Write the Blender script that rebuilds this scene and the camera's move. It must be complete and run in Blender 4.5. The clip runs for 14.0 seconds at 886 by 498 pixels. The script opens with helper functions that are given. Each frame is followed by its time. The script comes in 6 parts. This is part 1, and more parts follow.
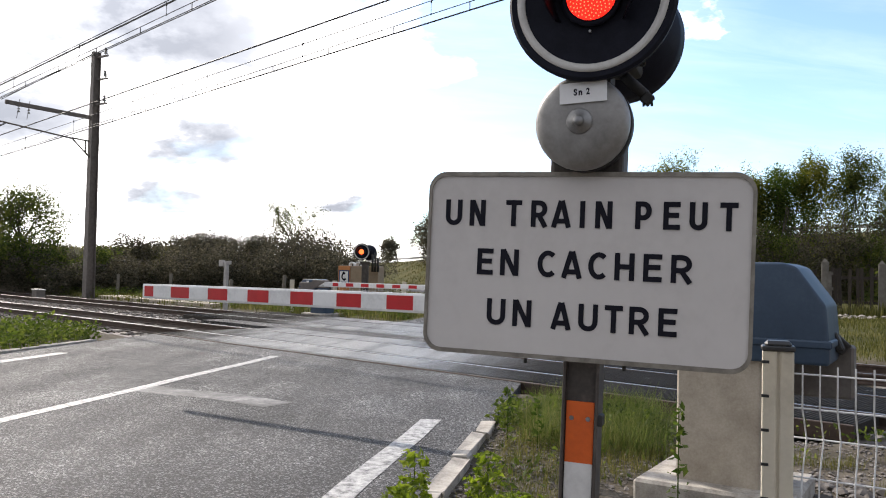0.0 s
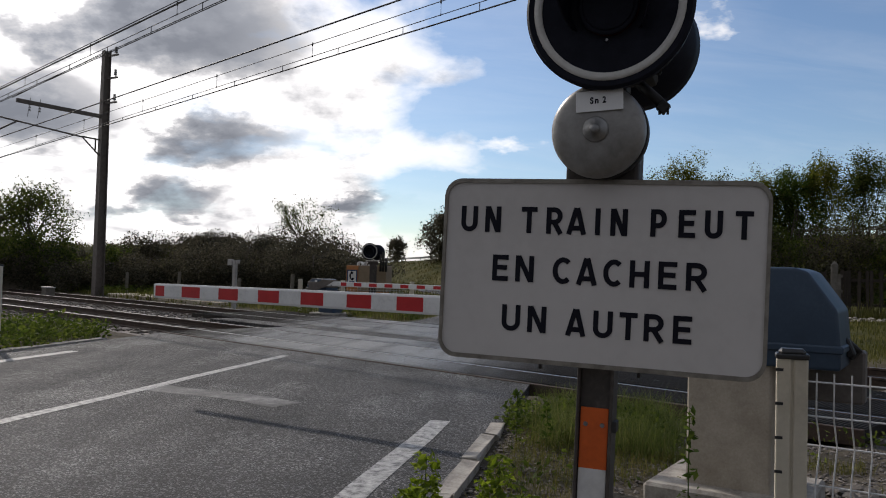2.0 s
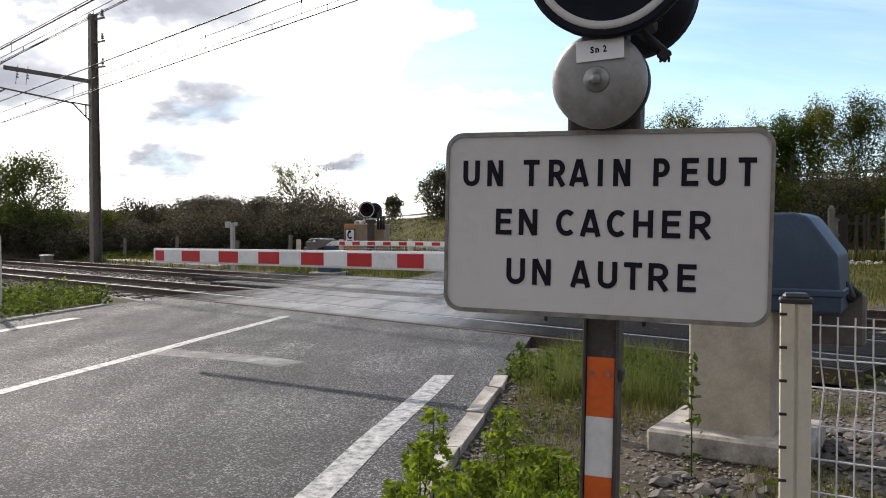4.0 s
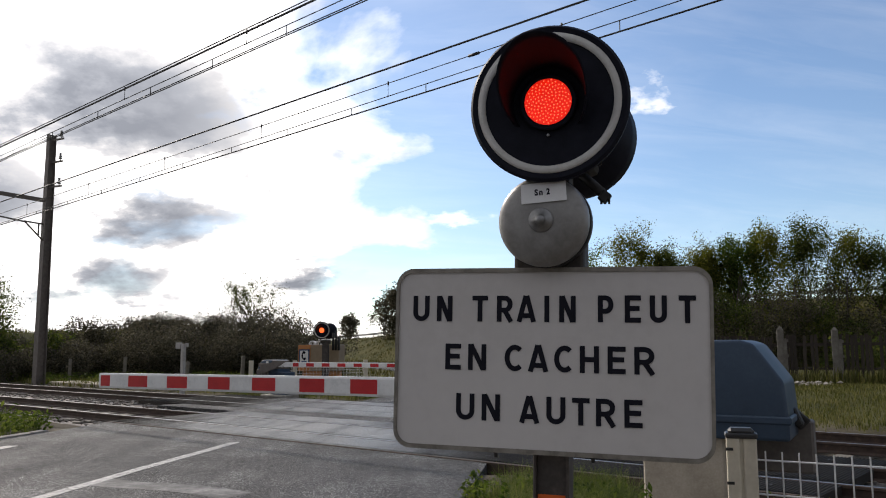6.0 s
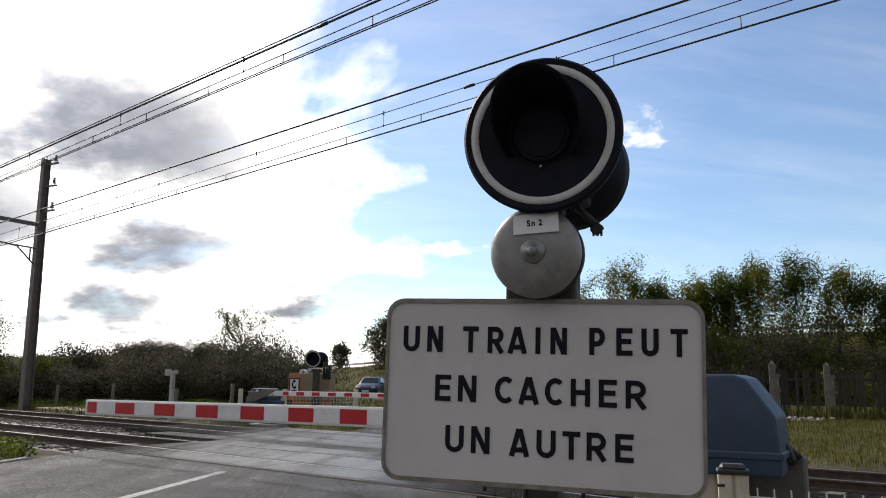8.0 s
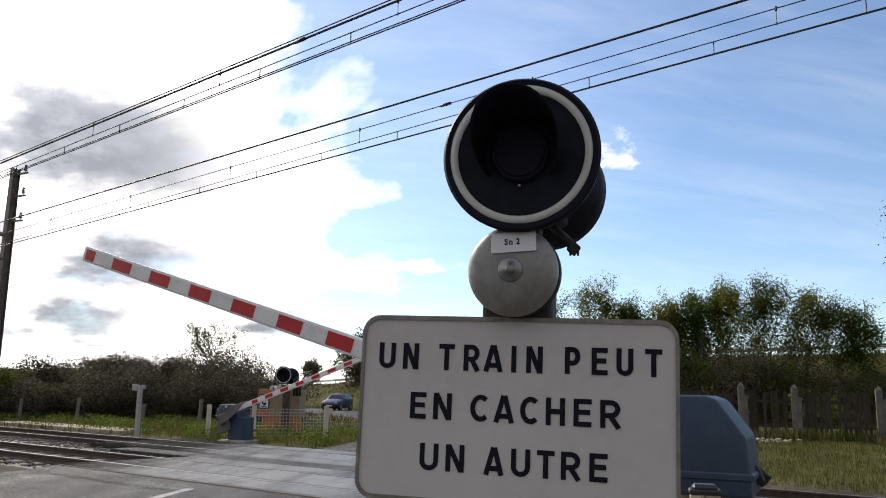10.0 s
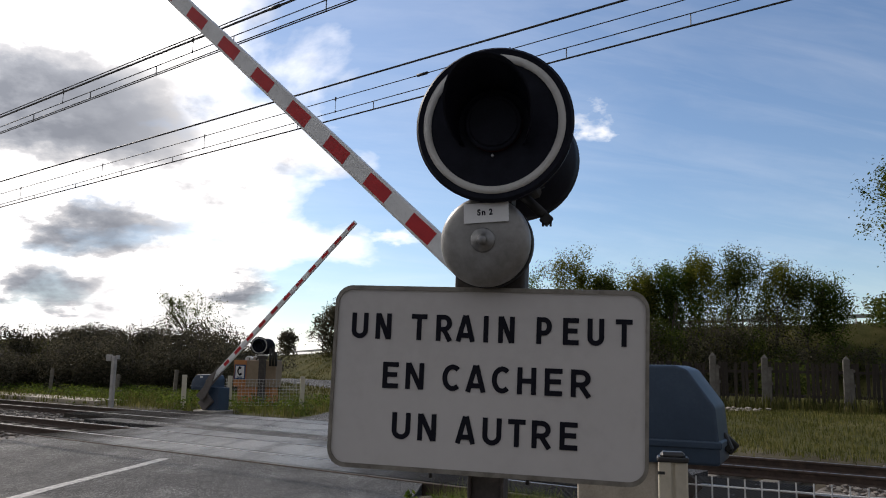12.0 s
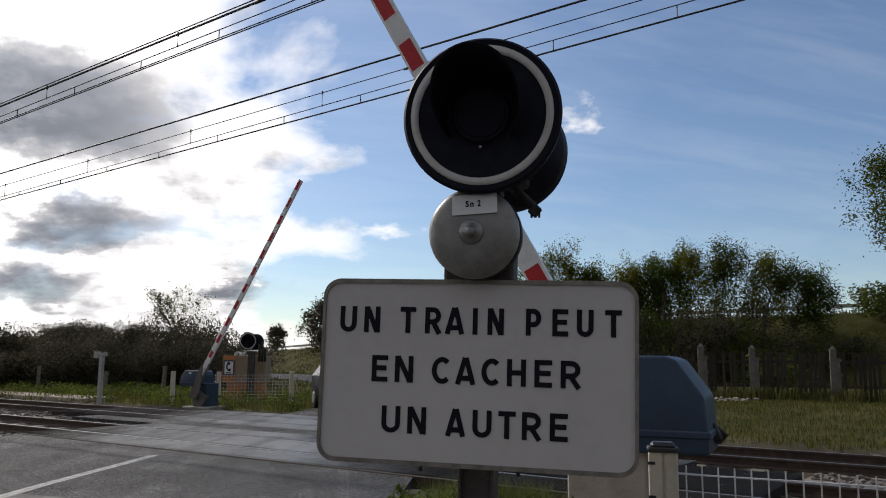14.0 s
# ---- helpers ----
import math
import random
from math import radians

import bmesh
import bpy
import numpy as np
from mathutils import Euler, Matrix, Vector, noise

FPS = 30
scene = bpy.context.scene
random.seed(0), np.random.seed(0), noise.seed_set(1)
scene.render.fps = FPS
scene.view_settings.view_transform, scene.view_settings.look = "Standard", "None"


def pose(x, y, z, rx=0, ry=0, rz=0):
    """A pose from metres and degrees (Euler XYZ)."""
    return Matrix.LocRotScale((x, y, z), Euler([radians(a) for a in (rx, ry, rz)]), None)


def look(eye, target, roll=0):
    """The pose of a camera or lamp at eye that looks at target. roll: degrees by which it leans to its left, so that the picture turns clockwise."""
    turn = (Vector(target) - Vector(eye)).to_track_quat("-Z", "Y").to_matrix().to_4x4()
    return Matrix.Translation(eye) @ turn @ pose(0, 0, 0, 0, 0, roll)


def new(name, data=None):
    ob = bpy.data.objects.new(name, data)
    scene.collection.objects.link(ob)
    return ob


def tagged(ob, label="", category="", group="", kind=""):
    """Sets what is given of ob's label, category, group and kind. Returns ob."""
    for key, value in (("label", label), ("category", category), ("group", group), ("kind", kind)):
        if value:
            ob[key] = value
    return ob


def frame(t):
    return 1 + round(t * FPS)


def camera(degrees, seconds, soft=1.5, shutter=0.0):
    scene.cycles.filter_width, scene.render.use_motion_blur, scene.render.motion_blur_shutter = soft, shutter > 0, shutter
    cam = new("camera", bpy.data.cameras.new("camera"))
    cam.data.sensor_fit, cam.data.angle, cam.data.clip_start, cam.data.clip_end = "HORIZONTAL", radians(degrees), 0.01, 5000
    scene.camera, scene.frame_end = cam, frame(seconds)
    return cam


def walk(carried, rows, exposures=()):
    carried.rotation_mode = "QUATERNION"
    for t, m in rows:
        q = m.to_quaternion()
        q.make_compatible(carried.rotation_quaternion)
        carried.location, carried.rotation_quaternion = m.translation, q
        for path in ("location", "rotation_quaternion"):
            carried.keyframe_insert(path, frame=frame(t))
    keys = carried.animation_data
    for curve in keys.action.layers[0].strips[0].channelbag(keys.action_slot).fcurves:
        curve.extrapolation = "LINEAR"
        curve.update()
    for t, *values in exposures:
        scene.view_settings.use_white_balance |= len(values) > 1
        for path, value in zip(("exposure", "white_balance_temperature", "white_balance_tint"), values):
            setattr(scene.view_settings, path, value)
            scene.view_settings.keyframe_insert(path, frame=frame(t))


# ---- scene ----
cam = camera(57.05, 14.0, soft=1.05)
PATH = [
    (0, (-0.0158, 0.1084, 1.3559), (0.0021, 2.1075, 1.4131), 1.21),
    (0.5, (-0.0275, 0.1146, 1.3542), (-0.0150, 2.1138, 1.4104), 1.53),
    (1, (-0.0446, 0.1017, 1.3639), (-0.0341, 2.1009, 1.4197), 1.57),
    (1.5, (-0.0424, 0.1007, 1.3694), (-0.0364, 2.0998, 1.4273), 1.59),
    (2, (-0.0428, 0.0898, 1.3754), (-0.0428, 2.0890, 1.4311), 1.54),
    (2.5, (-0.0473, 0.0839, 1.3709), (-0.0190, 2.0836, 1.3925), 1.87),
    (3, (-0.0461, 0.1035, 1.3665), (-0.0162, 2.1030, 1.3363), -0.03),
    (3.2, (-0.0563, 0.0984, 1.3685), (-0.0272, 2.0979, 1.3335), -0.09),
    (5.3, (-0.0653, 0.0784, 1.3940), (-0.0984, 2.0767, 1.3193), -0.44),
    (5.5, (-0.0535, 0.0635, 1.4140), (-0.0523, 2.0603, 1.5275), -0.61),
    (5.7, (-0.0495, 0.0424, 1.4149), (0.0218, 2.0291, 1.6342), -0.12),
    (6, (-0.0427, 0.0498, 1.4240), (0.0722, 2.0321, 1.6626), -0.25),
    (6.5, (-0.0394, 0.0559, 1.4253), (0.0808, 2.0363, 1.6773), -0.03),
    (7, (-0.0390, 0.0590, 1.4268), (0.0877, 2.0371, 1.6940), 0.22),
    (7.5, (-0.0436, 0.0646, 1.4232), (0.0836, 2.0402, 1.7073), 0.50),
    (8, (-0.0365, 0.0626, 1.4254), (0.0943, 2.0339, 1.7367), 0.50),
    (10.5, (-0.0516, 0.0597, 1.4227), (0.1540, 2.0171, 1.7780), 1.28),
    (11, (-0.0486, 0.0723, 1.4179), (0.1630, 2.0306, 1.7650), 1.32),
    (11.5, (-0.0419, 0.0686, 1.4142), (0.1861, 2.0348, 1.7007), 1.24),
    (12, (-0.0368, 0.0634, 1.4228), (0.2168, 2.0266, 1.7082), 1.07),
    (12.5, (-0.0311, 0.0652, 1.4206), (0.2417, 2.0257, 1.7067), 0.77),
    (13, (-0.0260, 0.0680, 1.4205), (0.2606, 2.0263, 1.7080), 0.53),
    (13.5, (-0.0312, 0.0628, 1.4196), (0.2543, 2.0218, 1.7040), 0.47),
    (14, (-0.0345, 0.0773, 1.4197), (0.2474, 2.0387, 1.6903), 0.47),
]
walk(cam, [(t, look(eye, target, roll)) for t, eye, target, roll in PATH],
     exposures=[(t, e, k, 14) for t, e, k in ((0, 0.57, 7000), (0.6, 0.2, 7000), (1.0, -0.15, 6950), (1.5, -0.68, 6850), (2.1, -0.72, 6850), (2.6, 0.12, 7000), (3.0, 0.33, 7050), (5.3, 0.25, 7050), (5.5, -0.08, 7000),
                (5.8, -0.24, 7000), (6.5, -0.17, 7050), (7.5, -0.31, 7050), (8.0, -0.11, 7050), (8.2, -0.1, 7050), (10.4, 0.02, 7050), (11.1, -0.08, 7050), (12.0, -0.46, 6950), (13.0, -0.72, 6900), (14.0, -0.70, 6900))])

# ---- light ----
SUN_AZ, SUN_EL = 34.0, 33.5          # degrees to the left of +y, above the horizon
SUN_DIR = Vector((-math.sin(radians(SUN_AZ)) * math.cos(radians(SUN_EL)),
                  math.cos(radians(SUN_AZ)) * math.cos(radians(SUN_EL)), math.sin(radians(SUN_EL))))
sun = new("sun", bpy.data.lights.new("sun", "SUN"))
sun.data.energy, sun.data.angle, sun.data.color = 3.1, radians(0.8), (1.0, 0.96, 0.90)
sun.matrix_world = look(SUN_DIR * 60, (0, 0, 0))


def nodes_of(owner):
    owner.use_nodes = True
    tree = owner.node_tree
    tree.nodes.clear()

    def make(kind, **values):
        node = tree.nodes.new(kind)
        for key, value in values.items():
            if key in node.inputs.keys():
                node.inputs[key].default_value = value
        return node
    return tree, make, tree.links.new


def ramp(make, stops):
    node = make("ShaderNodeValToRGB")
    el = node.color_ramp.elements
    while len(el) < len(stops):
        el.new(0.5)
    for e, (p, c) in zip(el, stops):
        e.position, e.color = p, (*c, 1) if len(c) == 3 else c
    return node


def math_node(make, op, a=None, b=None):
    node = make("ShaderNodeMath")
    node.operation = op
    if a is not None:
        node.inputs[0].default_value = a
    if b is not None:
        node.inputs[1].default_value = b
    return node


def build_world():
    world = bpy.data.worlds.new("sky")
    scene.world = world
    tree, make, link = nodes_of(world)
    sky = make("ShaderNodeTexSky")
    sky.sky_type, sky.sun_disc = "NISHITA", False
    sky.sun_elevation, sky.sun_rotation = radians(SUN_EL), radians(-SUN_AZ)
    sky.air_density, sky.dust_density, sky.ozone_density = 1.0, 0.05, 4.2
    co = make("ShaderNodeTexCoord")
    sep = make("ShaderNodeSeparateXYZ")
    link(co.outputs["Generated"], sep.inputs[0])
    # cloud layer: the direction laid on a plane overhead
    zz = math_node(make, "ADD", b=0.34)
    link(sep.outputs["Z"], zz.inputs[0])
    dx, dy = math_node(make, "DIVIDE"), math_node(make, "DIVIDE")
    for d, axis in ((dx, "X"), (dy, "Y")):
        link(sep.outputs[axis], d.inputs[0])
        link(zz.outputs[0], d.inputs[1])
    comb = make("ShaderNodeCombineXYZ")
    link(dx.outputs[0], comb.inputs[0])
    link(dy.outputs[0], comb.inputs[1])
    noise1 = make("ShaderNodeTexNoise", Scale=2.3, Detail=9.0, Roughness=0.53, Distortion=0.2)
    link(comb.outputs[0], noise1.inputs["Vector"])
    # more cloud towards the sun's side, less away from it
    dot = make("ShaderNodeVectorMath")
    dot.operation = "DOT_PRODUCT"
    side = Vector((-0.80, 0.60, 0.0)).normalized()
    dot.inputs[1].default_value = side
    link(co.outputs["Generated"], dot.inputs[0])
    bias = make("ShaderNodeMapRange")
    for key, value in (("From Min", 0.45), ("From Max", 0.72), ("To Min", -0.24), ("To Max", 0.19)):
        bias.inputs[key].default_value = value
    link(dot.outputs["Value"], bias.inputs["Value"])
    dens = math_node(make, "ADD")
    link(noise1.outputs["Fac"], dens.inputs[0])
    link(bias.outputs[0], dens.inputs[1])
    # an unseen deck of even grey cloud, added behind to tone the ambient light
    behind = make("ShaderNodeMapRange")
    for key, value in (("From Min", 0.25), ("From Max", -0.30), ("To Min", 0.0), ("To Max", 0.8)):
        behind.inputs[key].default_value = value
    link(sep.outputs["Y"], behind.inputs["Value"])
    deck = math_node(make, "ADD")
    link(dens.outputs[0], deck.inputs[0])
    link(behind.outputs[0], deck.inputs[1])
    dens = deck
    cover = ramp(make, [(0.47, (0, 0, 0)), (0.55, (0.6, 0.6, 0.6)), (0.64, (1, 1, 1))])
    link(dens.outputs[0], cover.inputs[0])
    # thick cloud is greyer underneath, thin cloud towards the sun is dazzling
    tosun = make("ShaderNodeVectorMath")
    tosun.operation = "DOT_PRODUCT"
    tosun.inputs[1].default_value = SUN_DIR
    link(co.outputs["Generated"], tosun.inputs[0])
    glow = ramp(make, [(0.60, (0.0, 0.0, 0.0)), (0.90, (0.25, 0.25, 0.25)), (1.0, (1, 1, 1))])
    link(tosun.outputs["Value"], glow.inputs[0])
    # grey bellies of the thick cumulus
    ragged = make("ShaderNodeTexNoise", Scale=5.5, Detail=6.0, Roughness=0.6)
    link(comb.outputs[0], ragged.inputs["Vector"])
    shift = make("ShaderNodeVectorMath")
    shift.operation = "MULTIPLY_ADD"
    shift.inputs[1].default_value = (0.42, 0.42, 0)
    link(ragged.outputs["Color"], shift.inputs[0])
    link(comb.outputs[0], shift.inputs[2])
    belly = None
    for cx, cy, rx, ry in ((-0.50, 1.50, 0.20, 0.17), (-0.56, 1.96, 0.17, 0.11), (-0.77, 2.27, 0.14, 0.10), (-0.21, 2.36, 0.14, 0.06), (-0.95, 1.75, 0.2, 0.15)):
        at = make("ShaderNodeVectorMath")
        at.operation = "SUBTRACT"
        at.inputs[1].default_value = (cx + 0.21, cy + 0.21, 0)
        link(shift.outputs[0], at.inputs[0])
        wide = make("ShaderNodeVectorMath")
        wide.operation = "MULTIPLY"
        wide.inputs[1].default_value = (1 / rx, 1 / ry, 0)
        link(at.outputs[0], wide.inputs[0])
        far = make("ShaderNodeVectorMath")
        far.operation = "LENGTH"
        link(wide.outputs[0], far.inputs[0])
        near = make("ShaderNodeMapRange")
        for key, value in (("From Min", 1.35), ("From Max", 0.25), ("To Min", 0.0), ("To Max", 1.0)):
            near.inputs[key].default_value = value
        link(far.outputs["Value"], near.inputs["Value"])
        if belly is None:
            belly = near.outputs[0]
        else:
            top = math_node(make, "MAXIMUM")
            link(belly, top.inputs[0])
            link(near.outputs[0], top.inputs[1])
            belly = top.outputs[0]
    puff = math_node(make, "MULTIPLY_ADD", b=1.5)
    puff.inputs[2].default_value = -0.75
    link(ragged.outputs["Fac"], puff.inputs[0])
    depth = math_node(make, "ADD")
    link(belly, depth.inputs[0])
    link(puff.outputs[0], depth.inputs[1])
    # the added deck is greyed to dim the light from behind
    under = math_node(make, "MULTIPLY_ADD", b=1.15)
    link(behind.outputs[0], under.inputs[0])
    link(depth.outputs[0], under.inputs[2])
    depth = under
    thick = ramp(make, [(0.0, (17.5, 18.0, 18.4)), (0.14, (13.5, 14.0, 14.6)), (0.30, (8.2, 8.6, 9.2)), (0.60, (4.9, 5.4, 6.2)), (1.0, (3.2, 3.6, 4.3))])
    link(depth.outputs[0], thick.inputs[0])
    gain = math_node(make, "MULTIPLY_ADD", b=0.6)
    gain.inputs[2].default_value = 0.9
    link(glow.outputs[0], gain.inputs[0])
    cloud = make("ShaderNodeVectorMath")
    cloud.operation = "MULTIPLY"
    link(thick.outputs[0], cloud.inputs[0])
    link(gain.outputs[0], cloud.inputs[1])
    halo = make("ShaderNodeVectorMath")
    halo.operation = "MULTIPLY_ADD"
    halo.inputs[1].default_value = (6, 6.1, 6.2)
    link(glow.outputs[0], halo.inputs[0])
    lift = make("ShaderNodeVectorMath")
    lift.operation = "SCALE"
    lift.inputs["Scale"].default_value = 1.5
    link(sky.outputs[0], lift.inputs[0])
    link(lift.outputs[0], halo.inputs[2])
    mix = make("ShaderNodeMix")
    mix.data_type = "RGBA"
    # thin wisps of high cloud
    drawn = make("ShaderNodeMapping")
    drawn.inputs["Rotation"].default_value = (0, 0, radians(-25))
    drawn.inputs["Scale"].default_value = (1.0, 4.5, 1)
    link(comb.outputs[0], drawn.inputs[0])
    wisp = make("ShaderNodeTexNoise", Scale=2.2, Detail=8.0, Roughness=0.6, Distortion=0.5)
    link(drawn.outputs[0], wisp.inputs["Vector"])
    thin = ramp(make, [(0.42, (0, 0, 0)), (0.82, (0.11, 0.11, 0.11))])
    link(wisp.outputs["Fac"], thin.inputs[0])
    either = math_node(make, "MAXIMUM")
    link(cover.outputs[0], either.inputs[0])
    link(thin.outputs[0], either.inputs[1])
    # two lone puffs in the blue
    for cx, cy, rx, ry in ((0.125, 1.98, 0.075, 0.04), (0.455, 1.455, 0.035, 0.06)):
        at = make("ShaderNodeVectorMath")
        at.operation = "SUBTRACT"
        at.inputs[1].default_value = (cx + 0.21, cy + 0.21, 0)
        link(shift.outputs[0], at.inputs[0])
        wide = make("ShaderNodeVectorMath")
        wide.operation = "MULTIPLY"
        wide.inputs[1].default_value = (1 / rx, 1 / ry, 0)
        link(at.outputs[0], wide.inputs[0])
        far = make("ShaderNodeVectorMath")
        far.operation = "LENGTH"
        link(wide.outputs[0], far.inputs[0])
        near = make("ShaderNodeMapRange")
        for key, value in (("From Min", 1.3), ("From Max", 0.2), ("To Min", 0.0), ("To Max", 0.7)):
            near.inputs[key].default_value = value
        link(far.outputs["Value"], near.inputs["Value"])
        more = math_node(make, "MAXIMUM")
        link(either.outputs[0], more.inputs[0])
        link(near.outputs[0], more.inputs[1])
        either = more
    link(either.outputs[0], mix.inputs[0])
    link(halo.outputs[0], mix.inputs[6])
    link(cloud.outputs[0], mix.inputs[7])
    bg = make("ShaderNodeBackground", Strength=0.11)
    link(mix.outputs[2], bg.inputs[0])
    out = make("ShaderNodeOutputWorld")
    link(bg.outputs[0], out.inputs[0])


build_world()


# ---- materials ----
def surface(name, stops, scale=4.0, rough=0.7, metal=0.0, fine=60.0, bump=0.15, rough_var=0.12, spec=0.5, detail=6.0,
            random_tint=0.0, coat=0.0, bump_dist=0.004, stretch=(1, 1, 1)):
    """A procedural surface: two scales of noise drive colour, roughness and relief."""
    m = bpy.data.materials.new(name)
    tree, make, link = nodes_of(m)
    co = make("ShaderNodeTexCoord")
    mp = make("ShaderNodeMapping")
    mp.inputs["Scale"].default_value = stretch
    link(co.outputs["Object"], mp.inputs[0])
    big = make("ShaderNodeTexNoise", Scale=scale, Detail=detail, Roughness=0.62)
    small = make("ShaderNodeTexNoise", Scale=fine, Detail=3.0, Roughness=0.6)
    link(mp.outputs[0], big.inputs["Vector"])
    link(mp.outputs[0], small.inputs["Vector"])
    add = math_node(make, "MULTIPLY_ADD", b=0.35)
    link(small.outputs["Fac"], add.inputs[0])
    sub = math_node(make, "SUBTRACT", b=0.175)
    link(big.outputs["Fac"], sub.inputs[0])
    link(sub.outputs[0], add.inputs[2])
    col = ramp(make, stops)
    link(add.outputs[0], col.inputs[0])
    colour = col.outputs[0]
    if random_tint:
        info = make("ShaderNodeObjectInfo")
        hsv = make("ShaderNodeHueSaturation")
        mr = make("ShaderNodeMapRange")
        mr.inputs["To Min"].default_value, mr.inputs["To Max"].default_value = 1 - random_tint, 1 + random_tint
        link(info.outputs["Random"], mr.inputs[0])
        link(mr.outputs[0], hsv.inputs["Value"])
        link(colour, hsv.inputs["Color"])
        colour = hsv.outputs[0]
    b = make("ShaderNodeBsdfPrincipled", Metallic=metal)
    b.inputs["Specular IOR Level"].default_value = spec
    b.inputs["Coat Weight"].default_value = coat
    link(colour, b.inputs["Base Color"])
    rr = make("ShaderNodeMapRange")
    rr.inputs["To Min"].default_value, rr.inputs["To Max"].default_value = max(0.03, rough - rough_var), min(1, rough + rough_var)
    link(big.outputs["Fac"], rr.inputs[0])
    link(rr.outputs[0], b.inputs["Roughness"])
    bp = make("ShaderNodeBump", Strength=bump, Distance=bump_dist)
    link(add.outputs[0], bp.inputs["Height"])
    link(bp.outputs[0], b.inputs["Normal"])
    out = make("ShaderNodeOutputMaterial")
    link(b.outputs[0], out.inputs[0])
    return m


def glowing(name, colour, strength):
    m = bpy.data.materials.new(name)
    tree, make, link = nodes_of(m)
    b = make("ShaderNodeBsdfPrincipled", Roughness=0.3)
    b.inputs["Base Color"].default_value = (*colour, 1)
    b.inputs["Emission Color"].default_value = (*colour, 1)
    b.inputs["Emission Strength"].default_value = strength
    out = make("ShaderNodeOutputMaterial")
    link(b.outputs[0], out.inputs[0])
    return m


def leafy(name, stops, through_light=0.35):
    """Leaves: colour varies leaf by leaf, some light comes through."""
    m = bpy.data.materials.new(name)
    tree, make, link = nodes_of(m)
    geo = make("ShaderNodeNewGeometry")
    co = make("ShaderNodeTexCoord")
    big = make("ShaderNodeTexNoise", Scale=0.8, Detail=3.0)
    link(co.outputs["Object"], big.inputs["Vector"])
    add = math_node(make, "MULTIPLY_ADD", b=0.55)
    link(geo.outputs["Random Per Island"], add.inputs[0])
    sub = math_node(make, "MULTIPLY_ADD", b=0.9)
    sub.inputs[2].default_value = -0.2
    link(big.outputs["Fac"], sub.inputs[0])
    link(sub.outputs[0], add.inputs[2])
    col = ramp(make, stops)
    link(add.outputs[0], col.inputs[0])
    b = make("ShaderNodeBsdfPrincipled", Roughness=0.7)
    b.inputs["Specular IOR Level"].default_value = 0.12
    link(col.outputs[0], b.inputs["Base Color"])
    tr = make("ShaderNodeBsdfTranslucent")
    bright = make("ShaderNodeHueSaturation", Value=1.5, Saturation=1.15)
    link(col.outputs[0], bright.inputs["Color"])
    link(bright.outputs[0], tr.inputs[0])
    mix = make("ShaderNodeMixShader")
    mix.inputs[0].default_value = through_light
    link(b.outputs[0], mix.inputs[1])
    link(tr.outputs[0], mix.inputs[2])
    out = make("ShaderNodeOutputMaterial")
    link(mix.outputs[0], out.inputs[0])
    return m


def grey(a, b, c=None):
    c = c or (a + b) / 2
    return [(0.25, (a,) * 3), (0.5, (c,) * 3), (0.8, (b,) * 3)]


